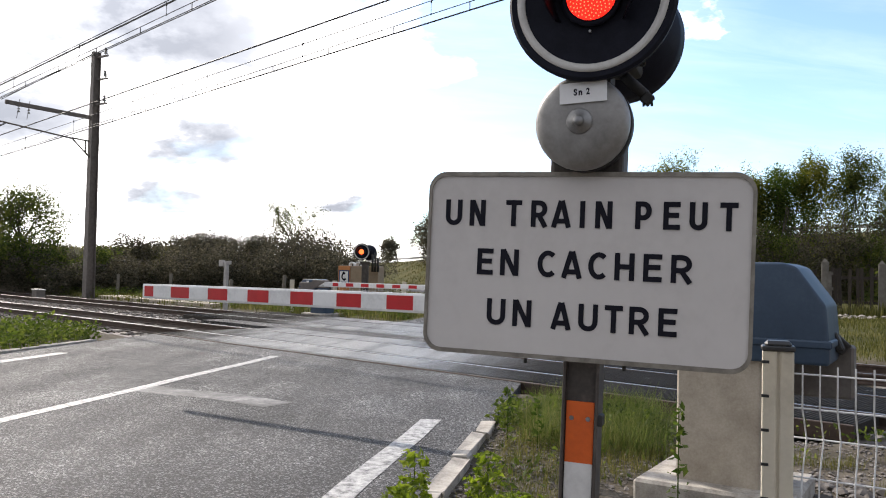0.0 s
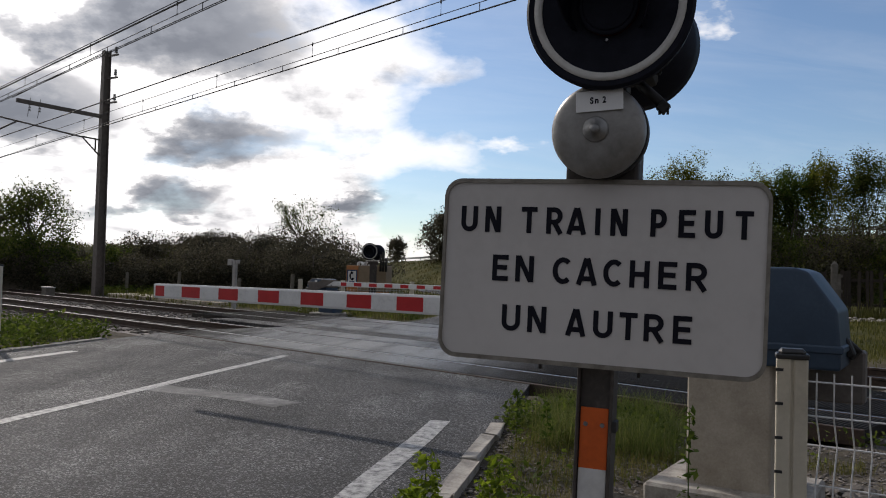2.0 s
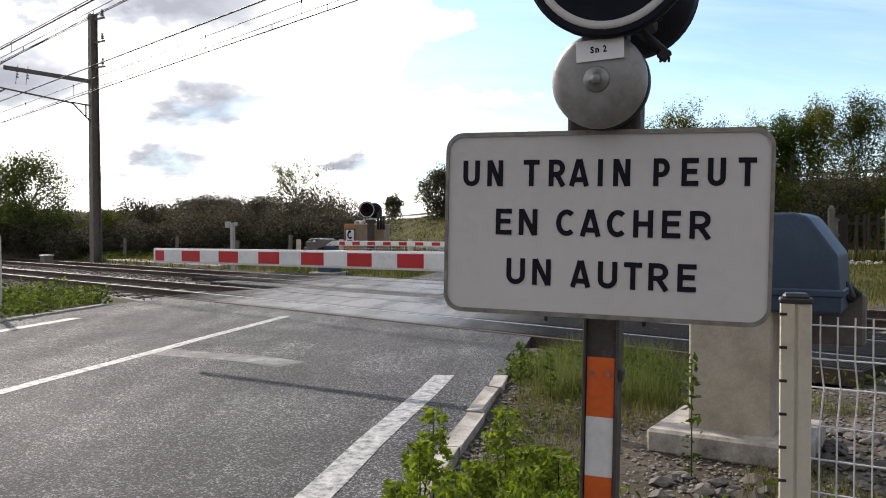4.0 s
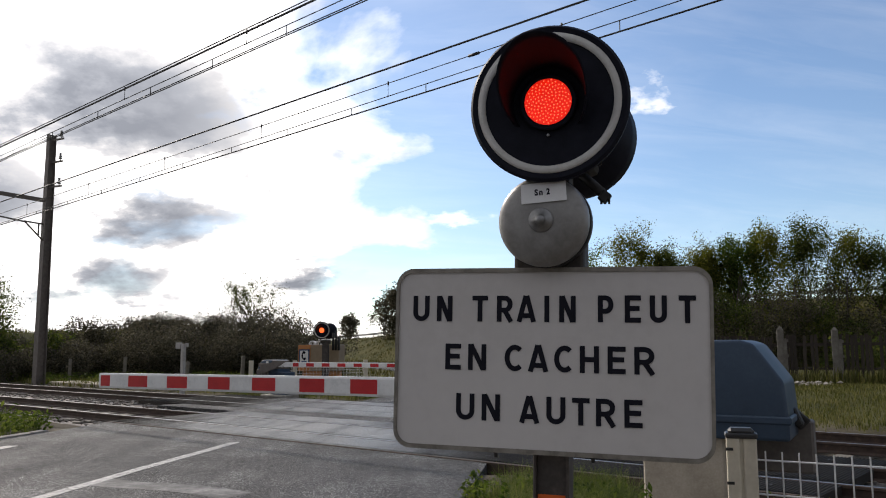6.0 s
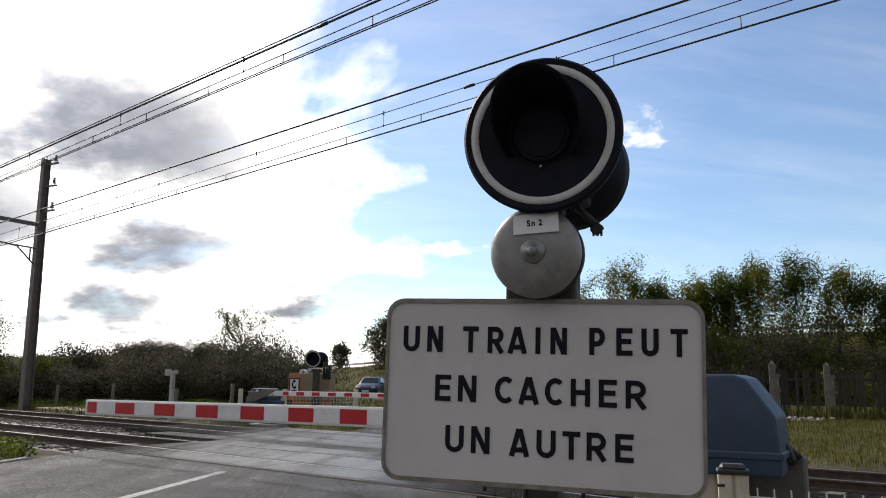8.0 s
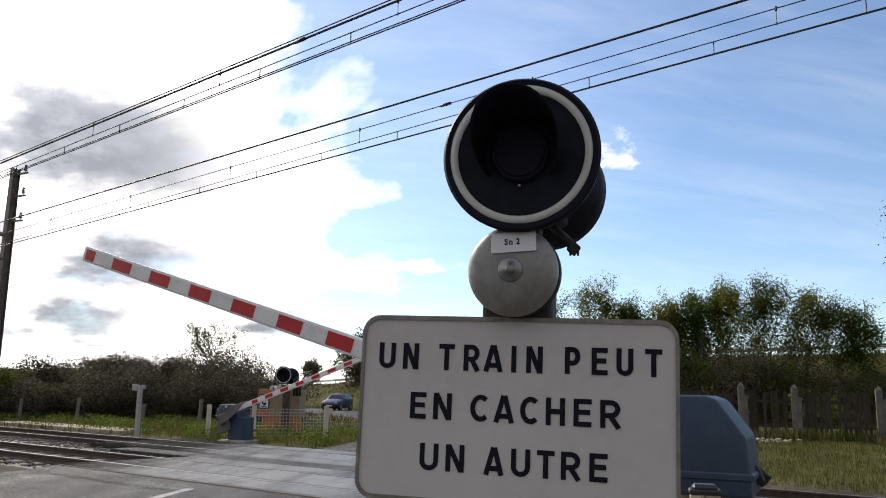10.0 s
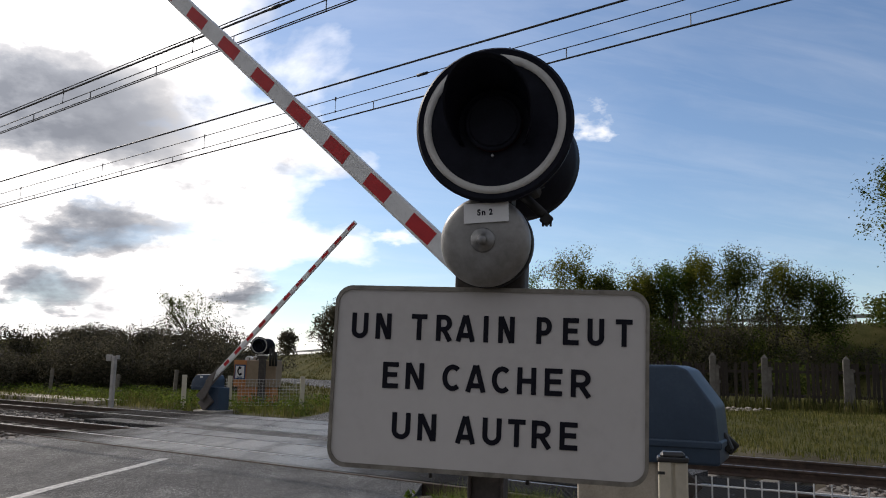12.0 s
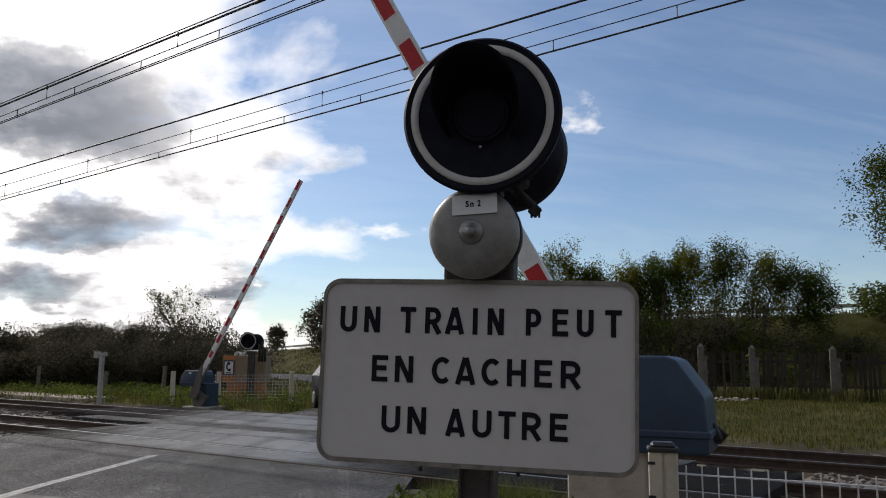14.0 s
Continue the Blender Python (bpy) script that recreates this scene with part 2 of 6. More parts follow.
def asphalt_material():
    """Coarse chippings in dark binder, polished and dusty patches, wheel-worn streaks along the road."""
    m = bpy.data.materials.new("asphalt")
    tree, make, link = nodes_of(m)
    co = make("ShaderNodeTexCoord")
    chips = make("ShaderNodeTexVoronoi", Scale=92.0, Randomness=1.0)
    fine = make("ShaderNodeTexNoise", Scale=150.0, Detail=2.0)
    patch = make("ShaderNodeTexNoise", Scale=0.42, Detail=7.0, Roughness=0.6)
    mp = make("ShaderNodeMapping")
    mp.inputs["Rotation"].default_value = (0, 0, radians(11.5))
    mp.inputs["Scale"].default_value = (1.6, 0.12, 1)
    streak = make("ShaderNodeTexNoise", Scale=1.1, Detail=5.0)
    for n in (chips, fine, patch, mp):
        link(co.outputs["Object"], n.inputs["Vector"])
    link(mp.outputs[0], streak.inputs["Vector"])
    val = make("ShaderNodeSeparateColor")
    link(chips.outputs["Color"], val.inputs[0])
    chip = ramp(make, [(0.0, (0.004, 0.004, 0.005)), (0.4, (0.014, 0.014, 0.015)), (0.70, (0.034, 0.034, 0.035)), (1.0, (0.24, 0.24, 0.242))])
    link(val.outputs[0], chip.inputs[0])
    wear = math_node(make, "MULTIPLY_ADD", b=0.55)
    link(streak.outputs["Fac"], wear.inputs[0])
    link(patch.outputs["Fac"], wear.inputs[2])
    tone = ramp(make, [(0.58, (0.6, 0.6, 0.62)), (0.78, (0.95, 0.95, 0.97)), (0.96, (1.9, 1.9, 1.9))])
    link(wear.outputs[0], tone.inputs[0])
    mul = make("ShaderNodeMix")
    mul.data_type, mul.blend_type = "RGBA", "MULTIPLY"
    mul.inputs[0].default_value = 1.0
    link(chip.outputs[0], mul.inputs[6])
    link(tone.outputs[0], mul.inputs[7])
    b = make("ShaderNodeBsdfPrincipled")
    b.inputs["Specular IOR Level"].default_value = 0.42
    link(mul.outputs[2], b.inputs["Base Color"])
    rr = make("ShaderNodeMapRange")
    rr.inputs["From Min"].default_value, rr.inputs["From Max"].default_value = 0.5, 1.1
    rr.inputs["To Min"].default_value, rr.inputs["To Max"].default_value = 0.86, 0.62
    link(wear.outputs[0], rr.inputs[0])
    link(rr.outputs[0], b.inputs["Roughness"])
    h = math_node(make, "MULTIPLY_ADD", b=0.4)
    link(fine.outputs["Fac"], h.inputs[0])
    link(val.outputs[1], h.inputs[2])
    bp = make("ShaderNodeBump", Strength=1.0, Distance=0.03)
    link(h.outputs[0], bp.inputs["Height"])
    link(bp.outputs[0], b.inputs["Normal"])
    out = make("ShaderNodeOutputMaterial")
    link(b.outputs[0], out.inputs[0])
    return m


def panel_material():
    """Dark rubber panels, polished and dusty where the wheels run; glare is painted into that pale lane."""
    m = bpy.data.materials.new("panel_dark")
    tree, make, link = nodes_of(m)
    geo = make("ShaderNodeNewGeometry")
    turn = make("ShaderNodeMapping")
    turn.inputs["Rotation"].default_value = (0, 0, radians(11.5))
    link(geo.outputs["Position"], turn.inputs[0])
    sep = make("ShaderNodeSeparateXYZ")
    link(turn.outputs[0], sep.inputs[0])
    off = math_node(make, "ADD", b=4.7)
    link(sep.outputs["X"], off.inputs[0])
    away = math_node(make, "ABSOLUTE")
    link(off.outputs[0], away.inputs[0])
    lane = make("ShaderNodeMapRange")
    for key, value in (("From Min", 3.9), ("From Max", 1.9), ("To Min", 0.0), ("To Max", 1.0)):
        lane.inputs[key].default_value = value
    link(away.outputs[0], lane.inputs["Value"])
    lane_streak = make("ShaderNodeMapping")
    lane_streak.inputs["Scale"].default_value = (1.5, 0.28, 1)
    link(turn.outputs[0], lane_streak.inputs[0])
    big = make("ShaderNodeTexNoise", Scale=1.3, Detail=4.0, Roughness=0.5)
    link(lane_streak.outputs[0], big.inputs["Vector"])
    fine = make("ShaderNodeTexNoise", Scale=55.0, Detail=3.0)
    link(geo.outputs["Position"], fine.inputs["Vector"])
    amount = math_node(make, "MULTIPLY_ADD", b=1.5)
    amount.inputs[2].default_value = 0.12
    link(big.outputs["Fac"], amount.inputs[0])
    # one mask serves the polish, the dust and the painted glare
    worn = math_node(make, "MULTIPLY")
    link(lane.outputs[0], worn.inputs[0])
    link(amount.outputs[0], worn.inputs[1])
    worn_glare = math_node(make, "MULTIPLY_ADD", b=0.28)
    link(fine.outputs["Fac"], worn_glare.inputs[0])
    link(worn.outputs[0], worn_glare.inputs[2])
    # the paler end holds dust and sky glare put into the colour
    col = ramp(make, [(0.08, (0.020, 0.018, 0.016)), (0.30, (0.050, 0.045, 0.039)), (0.60, (0.15, 0.142, 0.13)), (1.0, (0.38, 0.365, 0.34))])
    link(worn_glare.outputs[0], col.inputs[0])
    info = make("ShaderNodeObjectInfo")
    vary = make("ShaderNodeMapRange")
    vary.inputs["To Min"].default_value, vary.inputs["To Max"].default_value = 0.8, 1.2
    link(info.outputs["Random"], vary.inputs[0])
    hsv = make("ShaderNodeHueSaturation")
    link(vary.outputs[0], hsv.inputs["Value"])
    link(col.outputs[0], hsv.inputs["Color"])
    b = make("ShaderNodeBsdfPrincipled")
    shine = make("ShaderNodeMapRange")
    shine.inputs["To Min"].default_value, shine.inputs["To Max"].default_value = 0.12, 0.85
    link(worn.outputs[0], shine.inputs[0])
    link(shine.outputs[0], b.inputs["Specular IOR Level"])
    link(hsv.outputs[0], b.inputs["Base Color"])
    rough = make("ShaderNodeMapRange")
    rough.inputs["To Min"].default_value, rough.inputs["To Max"].default_value = 0.78, 0.30
    link(worn.outputs[0], rough.inputs[0])
    link(rough.outputs[0], b.inputs["Roughness"])
    bp = make("ShaderNodeBump", Strength=0.35, Distance=0.004)
    link(fine.outputs["Fac"], bp.inputs["Height"])
    link(bp.outputs[0], b.inputs["Normal"])
    out = make("ShaderNodeOutputMaterial")
    link(b.outputs[0], out.inputs[0])
    return m


def ground_material():
    """Bare stony soil on the near side, turf beyond the tracks."""
    m = bpy.data.materials.new("soil_and_turf")
    tree, make, link = nodes_of(m)
    geo = make("ShaderNodeNewGeometry")
    turn = make("ShaderNodeMapping")
    turn.inputs["Rotation"].default_value = (0, 0, radians(43))
    link(geo.outputs["Position"], turn.inputs[0])
    sep = make("ShaderNodeSeparateXYZ")
    link(turn.outputs[0], sep.inputs[0])
    beyond = make("ShaderNodeMapRange")
    for key, value in (("From Min", 15.6), ("From Max", 17.5), ("To Min", 0.0), ("To Max", 1.0)):
        beyond.inputs[key].default_value = value
    link(sep.outputs["Y"], beyond.inputs["Value"])
    big = make("ShaderNodeTexNoise", Scale=0.5, Detail=8.0, Roughness=0.65)
    fine = make("ShaderNodeTexNoise", Scale=30.0, Detail=3.0)
    for n in (big, fine):
        link(geo.outputs["Position"], n.inputs["Vector"])
    both = math_node(make, "MULTIPLY_ADD", b=0.4)
    link(fine.outputs["Fac"], both.inputs[0])
    link(big.outputs["Fac"], both.inputs[2])
    soil = ramp(make, [(0.45, (0.035, 0.029, 0.020)), (0.68, (0.085, 0.071, 0.052)), (0.95, (0.17, 0.148, 0.115))])
    turf = ramp(make, [(0.45, (0.026, 0.030, 0.009)), (0.68, (0.062, 0.062, 0.018)), (0.95, (0.125, 0.108, 0.042))])
    link(both.outputs[0], soil.inputs[0])
    link(both.outputs[0], turf.inputs[0])
    mix = make("ShaderNodeMix")
    mix.data_type = "RGBA"
    link(beyond.outputs[0], mix.inputs[0])
    link(soil.outputs[0], mix.inputs[6])
    link(turf.outputs[0], mix.inputs[7])
    b = make("ShaderNodeBsdfPrincipled", Roughness=0.95)
    b.inputs["Specular IOR Level"].default_value = 0.1
    link(mix.outputs[2], b.inputs["Base Color"])
    bp = make("ShaderNodeBump", Strength=0.9, Distance=0.03)
    link(both.outputs[0], bp.inputs["Height"])
    link(bp.outputs[0], b.inputs["Normal"])
    out = make("ShaderNodeOutputMaterial")
    link(b.outputs[0], out.inputs[0])
    return m


ASPHALT = asphalt_material()
ROAD_PAINT = surface("road_paint", [(0.34, (0.06, 0.06, 0.06)), (0.46, (0.25, 0.248, 0.242)), (0.68, (0.50, 0.495, 0.48))], scale=14, fine=85, rough=0.65, bump=0.8)
CONCRETE = surface("concrete", [(0.25, (0.27, 0.225, 0.175)), (0.5, (0.40, 0.345, 0.275)), (0.75, (0.52, 0.46, 0.38))], scale=3.5, fine=70, rough=0.85, bump=0.35)
KERB_STONE = surface("kerb_stone", [(0.25, (0.15, 0.135, 0.115)), (0.5, (0.34, 0.31, 0.27)), (0.75, (0.50, 0.465, 0.41))], scale=7, fine=60, rough=0.85, bump=0.8, bump_dist=0.01)
SIGN_WHITE = surface("sign_white", [(0.2, (0.53, 0.50, 0.475)), (0.5, (0.615, 0.585, 0.56)), (0.8, (0.65, 0.62, 0.595))], scale=2.0, fine=25, rough=0.42, bump=0.03, rough_var=0.06)
SIGN_EDGE = surface("sign_edge", [(0.3, (0.17, 0.15, 0.125)), (0.6, (0.30, 0.275, 0.235))], scale=14, rough=0.5, metal=0.4)
LETTER_BLACK = surface("letter_black", [(0.3, (0.008, 0.008, 0.014)), (0.7, (0.016, 0.016, 0.024))], scale=12, rough=0.6, bump=0.02, spec=0.12)
BLACK_PAINT = surface("black_paint", [(0.3, (0.005, 0.006, 0.012)), (0.7, (0.013, 0.014, 0.024))], scale=16, fine=220, rough=0.55, bump=0.35, bump_dist=0.002, spec=0.14)
RING_WHITE = surface("ring_white", [(0.2, (0.45, 0.44, 0.41)), (0.5, (0.62, 0.61, 0.58))], scale=8, fine=60, rough=0.5, bump=0.1)
BELL_GREY = surface("bell_grey", [(0.2, (0.17, 0.163, 0.155)), (0.5, (0.28, 0.272, 0.26)), (0.8, (0.37, 0.362, 0.35))], scale=9, fine=50, rough=0.42, metal=0.35, bump=0.08)
LABEL_WHITE = surface("label_white", [(0.3, (0.74, 0.74, 0.74)), (0.7, (0.82, 0.82, 0.81))], scale=10, rough=0.5, bump=0.02)
POST_BROWN = surface("post_brown", [(0.25, (0.035, 0.028, 0.024)), (0.55, (0.07, 0.058, 0.05)), (0.8, (0.13, 0.11, 0.095))], scale=9, fine=80, rough=0.65, bump=0.25)
BAND_ORANGE = surface("band_orange", [(0.2, (0.55, 0.085, 0.010)), (0.6, (0.74, 0.125, 0.014))], scale=8, rough=0.5, bump=0.04)
BAND_WHITE = surface("band_white", [(0.2, (0.55, 0.54, 0.52)), (0.6, (0.74, 0.73, 0.71))], scale=8, rough=0.5, bump=0.04)
ARM_WHITE = surface("arm_white", [(0.2, (0.62, 0.62, 0.61)), (0.5, (0.78, 0.78, 0.77)), (0.8, (0.82, 0.82, 0.81))], scale=5, fine=40, rough=0.38, bump=0.03)
ARM_RED = surface("arm_red", [(0.2, (0.42, 0.010, 0.014)), (0.7, (0.58, 0.018, 0.022))], scale=6, rough=0.4, bump=0.03)
FADED_PAINT = surface("faded_paint", [(0.44, (0.03, 0.03, 0.031)), (0.56, (0.10, 0.10, 0.10)), (0.74, (0.28, 0.275, 0.27))], scale=2.6, fine=70, rough=0.75, bump=0.8)
STEEL = surface("steel", grey(0.18, 0.42), scale=12, rough=0.45, metal=0.8)
DARK_STEEL = surface("dark_steel", [(0.3, (0.02, 0.02, 0.021)), (0.7, (0.05, 0.048, 0.045))], scale=12, rough=0.6, metal=0.3)
RAIL_TOP = surface("rail_top", grey(0.16, 0.36), scale=5, rough=0.42, metal=1.0, bump=0.03, stretch=(0.2, 4, 1))
RAIL_RUST = surface("rail_rust", [(0.25, (0.028, 0.018, 0.014)), (0.6, (0.065, 0.042, 0.032)), (0.8, (0.12, 0.082, 0.062))], scale=9, rough=0.85, bump=0.4)
PANEL_DARK = panel_material()
BALLAST = surface("ballast", [(0.25, (0.10, 0.085, 0.075)), (0.5, (0.22, 0.195, 0.175)), (0.8, (0.38, 0.35, 0.32))], scale=22, fine=60, rough=0.9, bump=1.0, bump_dist=0.02)
STONE_MIX = surface("stone_mix", [(0.2, (0.06, 0.052, 0.045)), (0.5, (0.14, 0.122, 0.106)), (0.8, (0.32, 0.29, 0.26))], scale=5, fine=40, rough=0.85, bump=0.5, random_tint=0.35)
HOOD_BLUE = surface("hood_blue", [(0.2, (0.018, 0.038, 0.068)), (0.5, (0.027, 0.052, 0.090)), (0.8, (0.046, 0.078, 0.120))], scale=3.5, fine=50, rough=0.45, bump=0.05)
FENCE_CREAM = surface("fence_cream", [(0.2, (0.48, 0.435, 0.34)), (0.5, (0.60, 0.55, 0.44)), (0.8, (0.66, 0.61, 0.50))], scale=6, fine=60, rough=0.5, bump=0.05)
WIRE_WHITE = surface("wire_white", grey(0.55, 0.74), scale=30, rough=0.4, bump=0.03)
CAP_BLACK = surface("cap_black", grey(0.012, 0.03), scale=12, rough=0.45)
SOIL = ground_material()
POLE_STEEL = surface("pole_steel", [(0.2, (0.08, 0.068, 0.06)), (0.7, (0.17, 0.15, 0.135))], scale=6, rough=0.7)
WIRE_DARK = surface("wire_dark", grey(0.015, 0.04), scale=10, rough=0.6)
INSULATOR = surface("insulator", grey(0.16, 0.32), scale=10, rough=0.3)
WOOD_GREY = surface("wood_grey", [(0.2, (0.018, 0.013, 0.010)), (0.5, (0.036, 0.027, 0.021)), (0.8, (0.070, 0.055, 0.044))], scale=6, rough=0.85, bump=0.5, random_tint=0.25, stretch=(4, 4, 0.6))
POST_PALE = surface("pale_post", [(0.2, (0.26, 0.25, 0.23)), (0.5, (0.38, 0.37, 0.35)), (0.8, (0.48, 0.47, 0.45))], scale=6, rough=0.7, bump=0.2)
WOOD_PALE = surface("pale_wood", [(0.2, (0.09, 0.08, 0.065)), (0.5, (0.16, 0.145, 0.12)), (0.8, (0.24, 0.22, 0.19))], scale=6, rough=0.9, bump=0.5)
OLD_CONCRETE = surface("old_concrete", [(0.2, (0.085, 0.075, 0.063)), (0.5, (0.15, 0.138, 0.12)), (0.8, (0.23, 0.215, 0.19))], scale=5, rough=0.9, bump=0.6)
CABIN_ORANGE = surface("cabin_orange", [(0.2, (0.42, 0.16, 0.045)), (0.6, (0.55, 0.22, 0.07))], scale=5, rough=0.55, bump=0.06)
CABIN_BEIGE = surface("cabin_beige", [(0.2, (0.26, 0.19, 0.12)), (0.6, (0.36, 0.27, 0.18))], scale=5, rough=0.6, bump=0.06)
SIGN_BLUE = surface("sign_blue", [(0.3, (0.012, 0.04, 0.12)), (0.7, (0.02, 0.06, 0.17))], scale=5, rough=0.45, bump=0.02)
GALVA = surface("galvanised", grey(0.30, 0.48), scale=14, rough=0.45, metal=0.7)
BARK = surface("bark", [(0.2, (0.035, 0.028, 0.022)), (0.7, (0.10, 0.085, 0.07))], scale=8, rough=0.9, bump=0.8, bump_dist=0.02)
LED_RED = glowing("led_red", (1.0, 0.018, 0.005), 0.75)
LED_HOT = glowing("led_hot", (1.0, 0.16, 0.07), 1.6)
LED_AMBER = glowing("led_amber", (1.0, 0.13, 0.03), 2.0)
LED_OFF = surface("led_off", [(0.3, (0.030, 0.024, 0.022)), (0.7, (0.10, 0.085, 0.075))], scale=120, fine=300, rough=0.5, spec=0.15)
LEAF_OLIVE = leafy("leaf_olive", [(0.15, (0.024, 0.036, 0.011)), (0.5, (0.054, 0.072, 0.020)), (0.85, (0.120, 0.130, 0.040))], 0.5)
LEAF_FRESH = leafy("leaf_fresh", [(0.15, (0.050, 0.062, 0.014)), (0.5, (0.105, 0.115, 0.026)), (0.85, (0.19, 0.18, 0.045))], 0.5)
LEAF_GREEN = leafy("leaf_green", [(0.15, (0.026, 0.046, 0.011)), (0.5, (0.052, 0.082, 0.020)), (0.85, (0.11, 0.14, 0.035))], 0.5)
LEAF_BRAMBLE = leafy("leaf_bramble", [(0.15, (0.030, 0.030, 0.020)), (0.5, (0.066, 0.061, 0.041)), (0.8, (0.145, 0.130, 0.092))], 0.28)
LEAF_BRIGHT = leafy("leaf_bright", [(0.15, (0.070, 0.105, 0.018)), (0.5, (0.135, 0.18, 0.032)), (0.85, (0.23, 0.27, 0.06))], 0.45)
GRASS_BLADE = leafy("grass_blade", [(0.1, (0.050, 0.060, 0.018)), (0.45, (0.095, 0.100, 0.030)), (0.7, (0.15, 0.138, 0.050)), (0.95, (0.27, 0.225, 0.11))], 0.35)
LEAF_WEED = leafy("leaf_weed", [(0.15, (0.030, 0.048, 0.012)), (0.5, (0.066, 0.092, 0.022)), (0.85, (0.14, 0.165, 0.045))], 0.4)
GRASS_BANK = leafy("grass_bank", [(0.1, (0.030, 0.034, 0.010)), (0.5, (0.065, 0.064, 0.019)), (0.9, (0.13, 0.112, 0.045))], 0.3)
GRASS_FIELD = leafy("grass_field", [(0.1, (0.040, 0.047, 0.015)), (0.5, (0.080, 0.084, 0.026)), (0.9, (0.19, 0.17, 0.075))], 0.35)
GRASS_LUSH = leafy("grass_lush", [(0.1, (0.045, 0.065, 0.018)), (0.5, (0.088, 0.115, 0.033)), (0.9, (0.19, 0.185, 0.075))], 0.4)


# ---- builders ----
def part(name, bm, material, parent=None, label="", m=None):
    me = bpy.data.meshes.new(name)
    bm.to_mesh(me)
    bm.free()
    mats = material if isinstance(material, (list, tuple)) else [material]
    for k in mats:
        me.materials.append(k)
    ob = new(name, me)
    ob.parent = parent
    if m is not None:
        ob.matrix_basis = m
    if label:
        ob["label"] = label
    return ob


def thing(name, m, label, category, group="", kind=""):
    ob = new(name)
    ob.empty_display_size = 0.1
    ob.matrix_basis = m
    return tagged(ob, label, category, group, kind)


def box(bm, sx, sy, sz, at=(0, 0, 0), turn=None, bevel=0.0, mat=0, seg=1):
    """A box with its middle at at."""
    m = Matrix.Translation(at) @ (turn.to_4x4() if turn is not None else Matrix.Identity(4)) @ Matrix.Diagonal((sx, sy, sz, 1))
    made = bmesh.ops.create_cube(bm, size=1, matrix=m)["verts"]
    faces = {f for v in made for f in v.link_faces}
    for f in faces:
        f.material_index = mat
    if bevel:
        edges = list({e for v in made for e in v.link_edges})
        bmesh.ops.bevel(bm, geom=edges, offset=bevel, segments=seg, affect="EDGES", profile=0.5)
    return made


def tube(bm, r1, r2, a, b, sides=16, mat=0, caps=True):
    """A tapered rod from a to b."""
    a, b = Vector(a), Vector(b)
    d = b - a
    m = Matrix.Translation((a + b) / 2) @ d.to_track_quat("Z", "Y").to_matrix().to_4x4()
    made = bmesh.ops.create_cone(bm, cap_ends=caps, segments=sides, radius1=r1, radius2=r2, depth=d.length, matrix=m)["verts"]
    for f in {f for v in made for f in v.link_faces}:
        f.material_index = mat
        f.smooth = len(f.verts) == 4 and sides > 6
    return made


def lathe(bm, profile, sides=40, mat=0, axis="-Y", at=(0, 0, 0), caps=True):
    """Turns (radius, distance) pairs about an axis that points to -y (towards the front) or up."""
    rings = []
    for r, d in profile:
        ring = []
        for k in range(sides):
            a = 2 * math.pi * k / sides
            if axis == "-Y":
                p = (r * math.cos(a), -d, r * math.sin(a))
            else:
                p = (r * math.cos(a), r * math.sin(a), d)
            ring.append(bm.verts.new(Vector(p) + Vector(at)))
        rings.append(ring)
    for r1, r2 in zip(rings, rings[1:]):
        for k in range(sides):
            f = bm.faces.new((r1[k], r1[(k + 1) % sides], r2[(k + 1) % sides], r2[k]))
            f.material_index, f.smooth = mat, True
    for ring in (rings[0], rings[-1]) if caps else ():
        f = bm.faces.new(ring)
        f.material_index = mat
    bmesh.ops.recalc_face_normals(bm, faces=bm.faces)


def prism(bm, outline, depth, mat=0, z0=0.0):
    """Extrudes an outline in x, z along +y by depth, from y = z0."""
    front = [bm.verts.new((x, z0, z)) for x, z in outline]
    back = [bm.verts.new((x, z0 + depth, z)) for x, z in outline]
    n = len(outline)
    made = [bm.faces.new(front), bm.faces.new(back[::-1])]
    for k in range(n):
        made.append(bm.faces.new((front[k], front[(k + 1) % n], back[(k + 1) % n], back[k])))
    for f in made:
        f.material_index = mat
    bmesh.ops.recalc_face_normals(bm, faces=made)
    return made


def rounded(w, h, r, seg=8):
    pts = []
    for cx, cz, a0 in ((w / 2 - r, h / 2 - r, 0), (-w / 2 + r, h / 2 - r, 90), (-w / 2 + r, -h / 2 + r, 180), (w / 2 - r, -h / 2 + r, 270)):
        for k in range(seg + 1):
            a = radians(a0 + 90 * k / seg)
            pts.append((cx + r * math.cos(a), cz + r * math.sin(a)))
    return pts


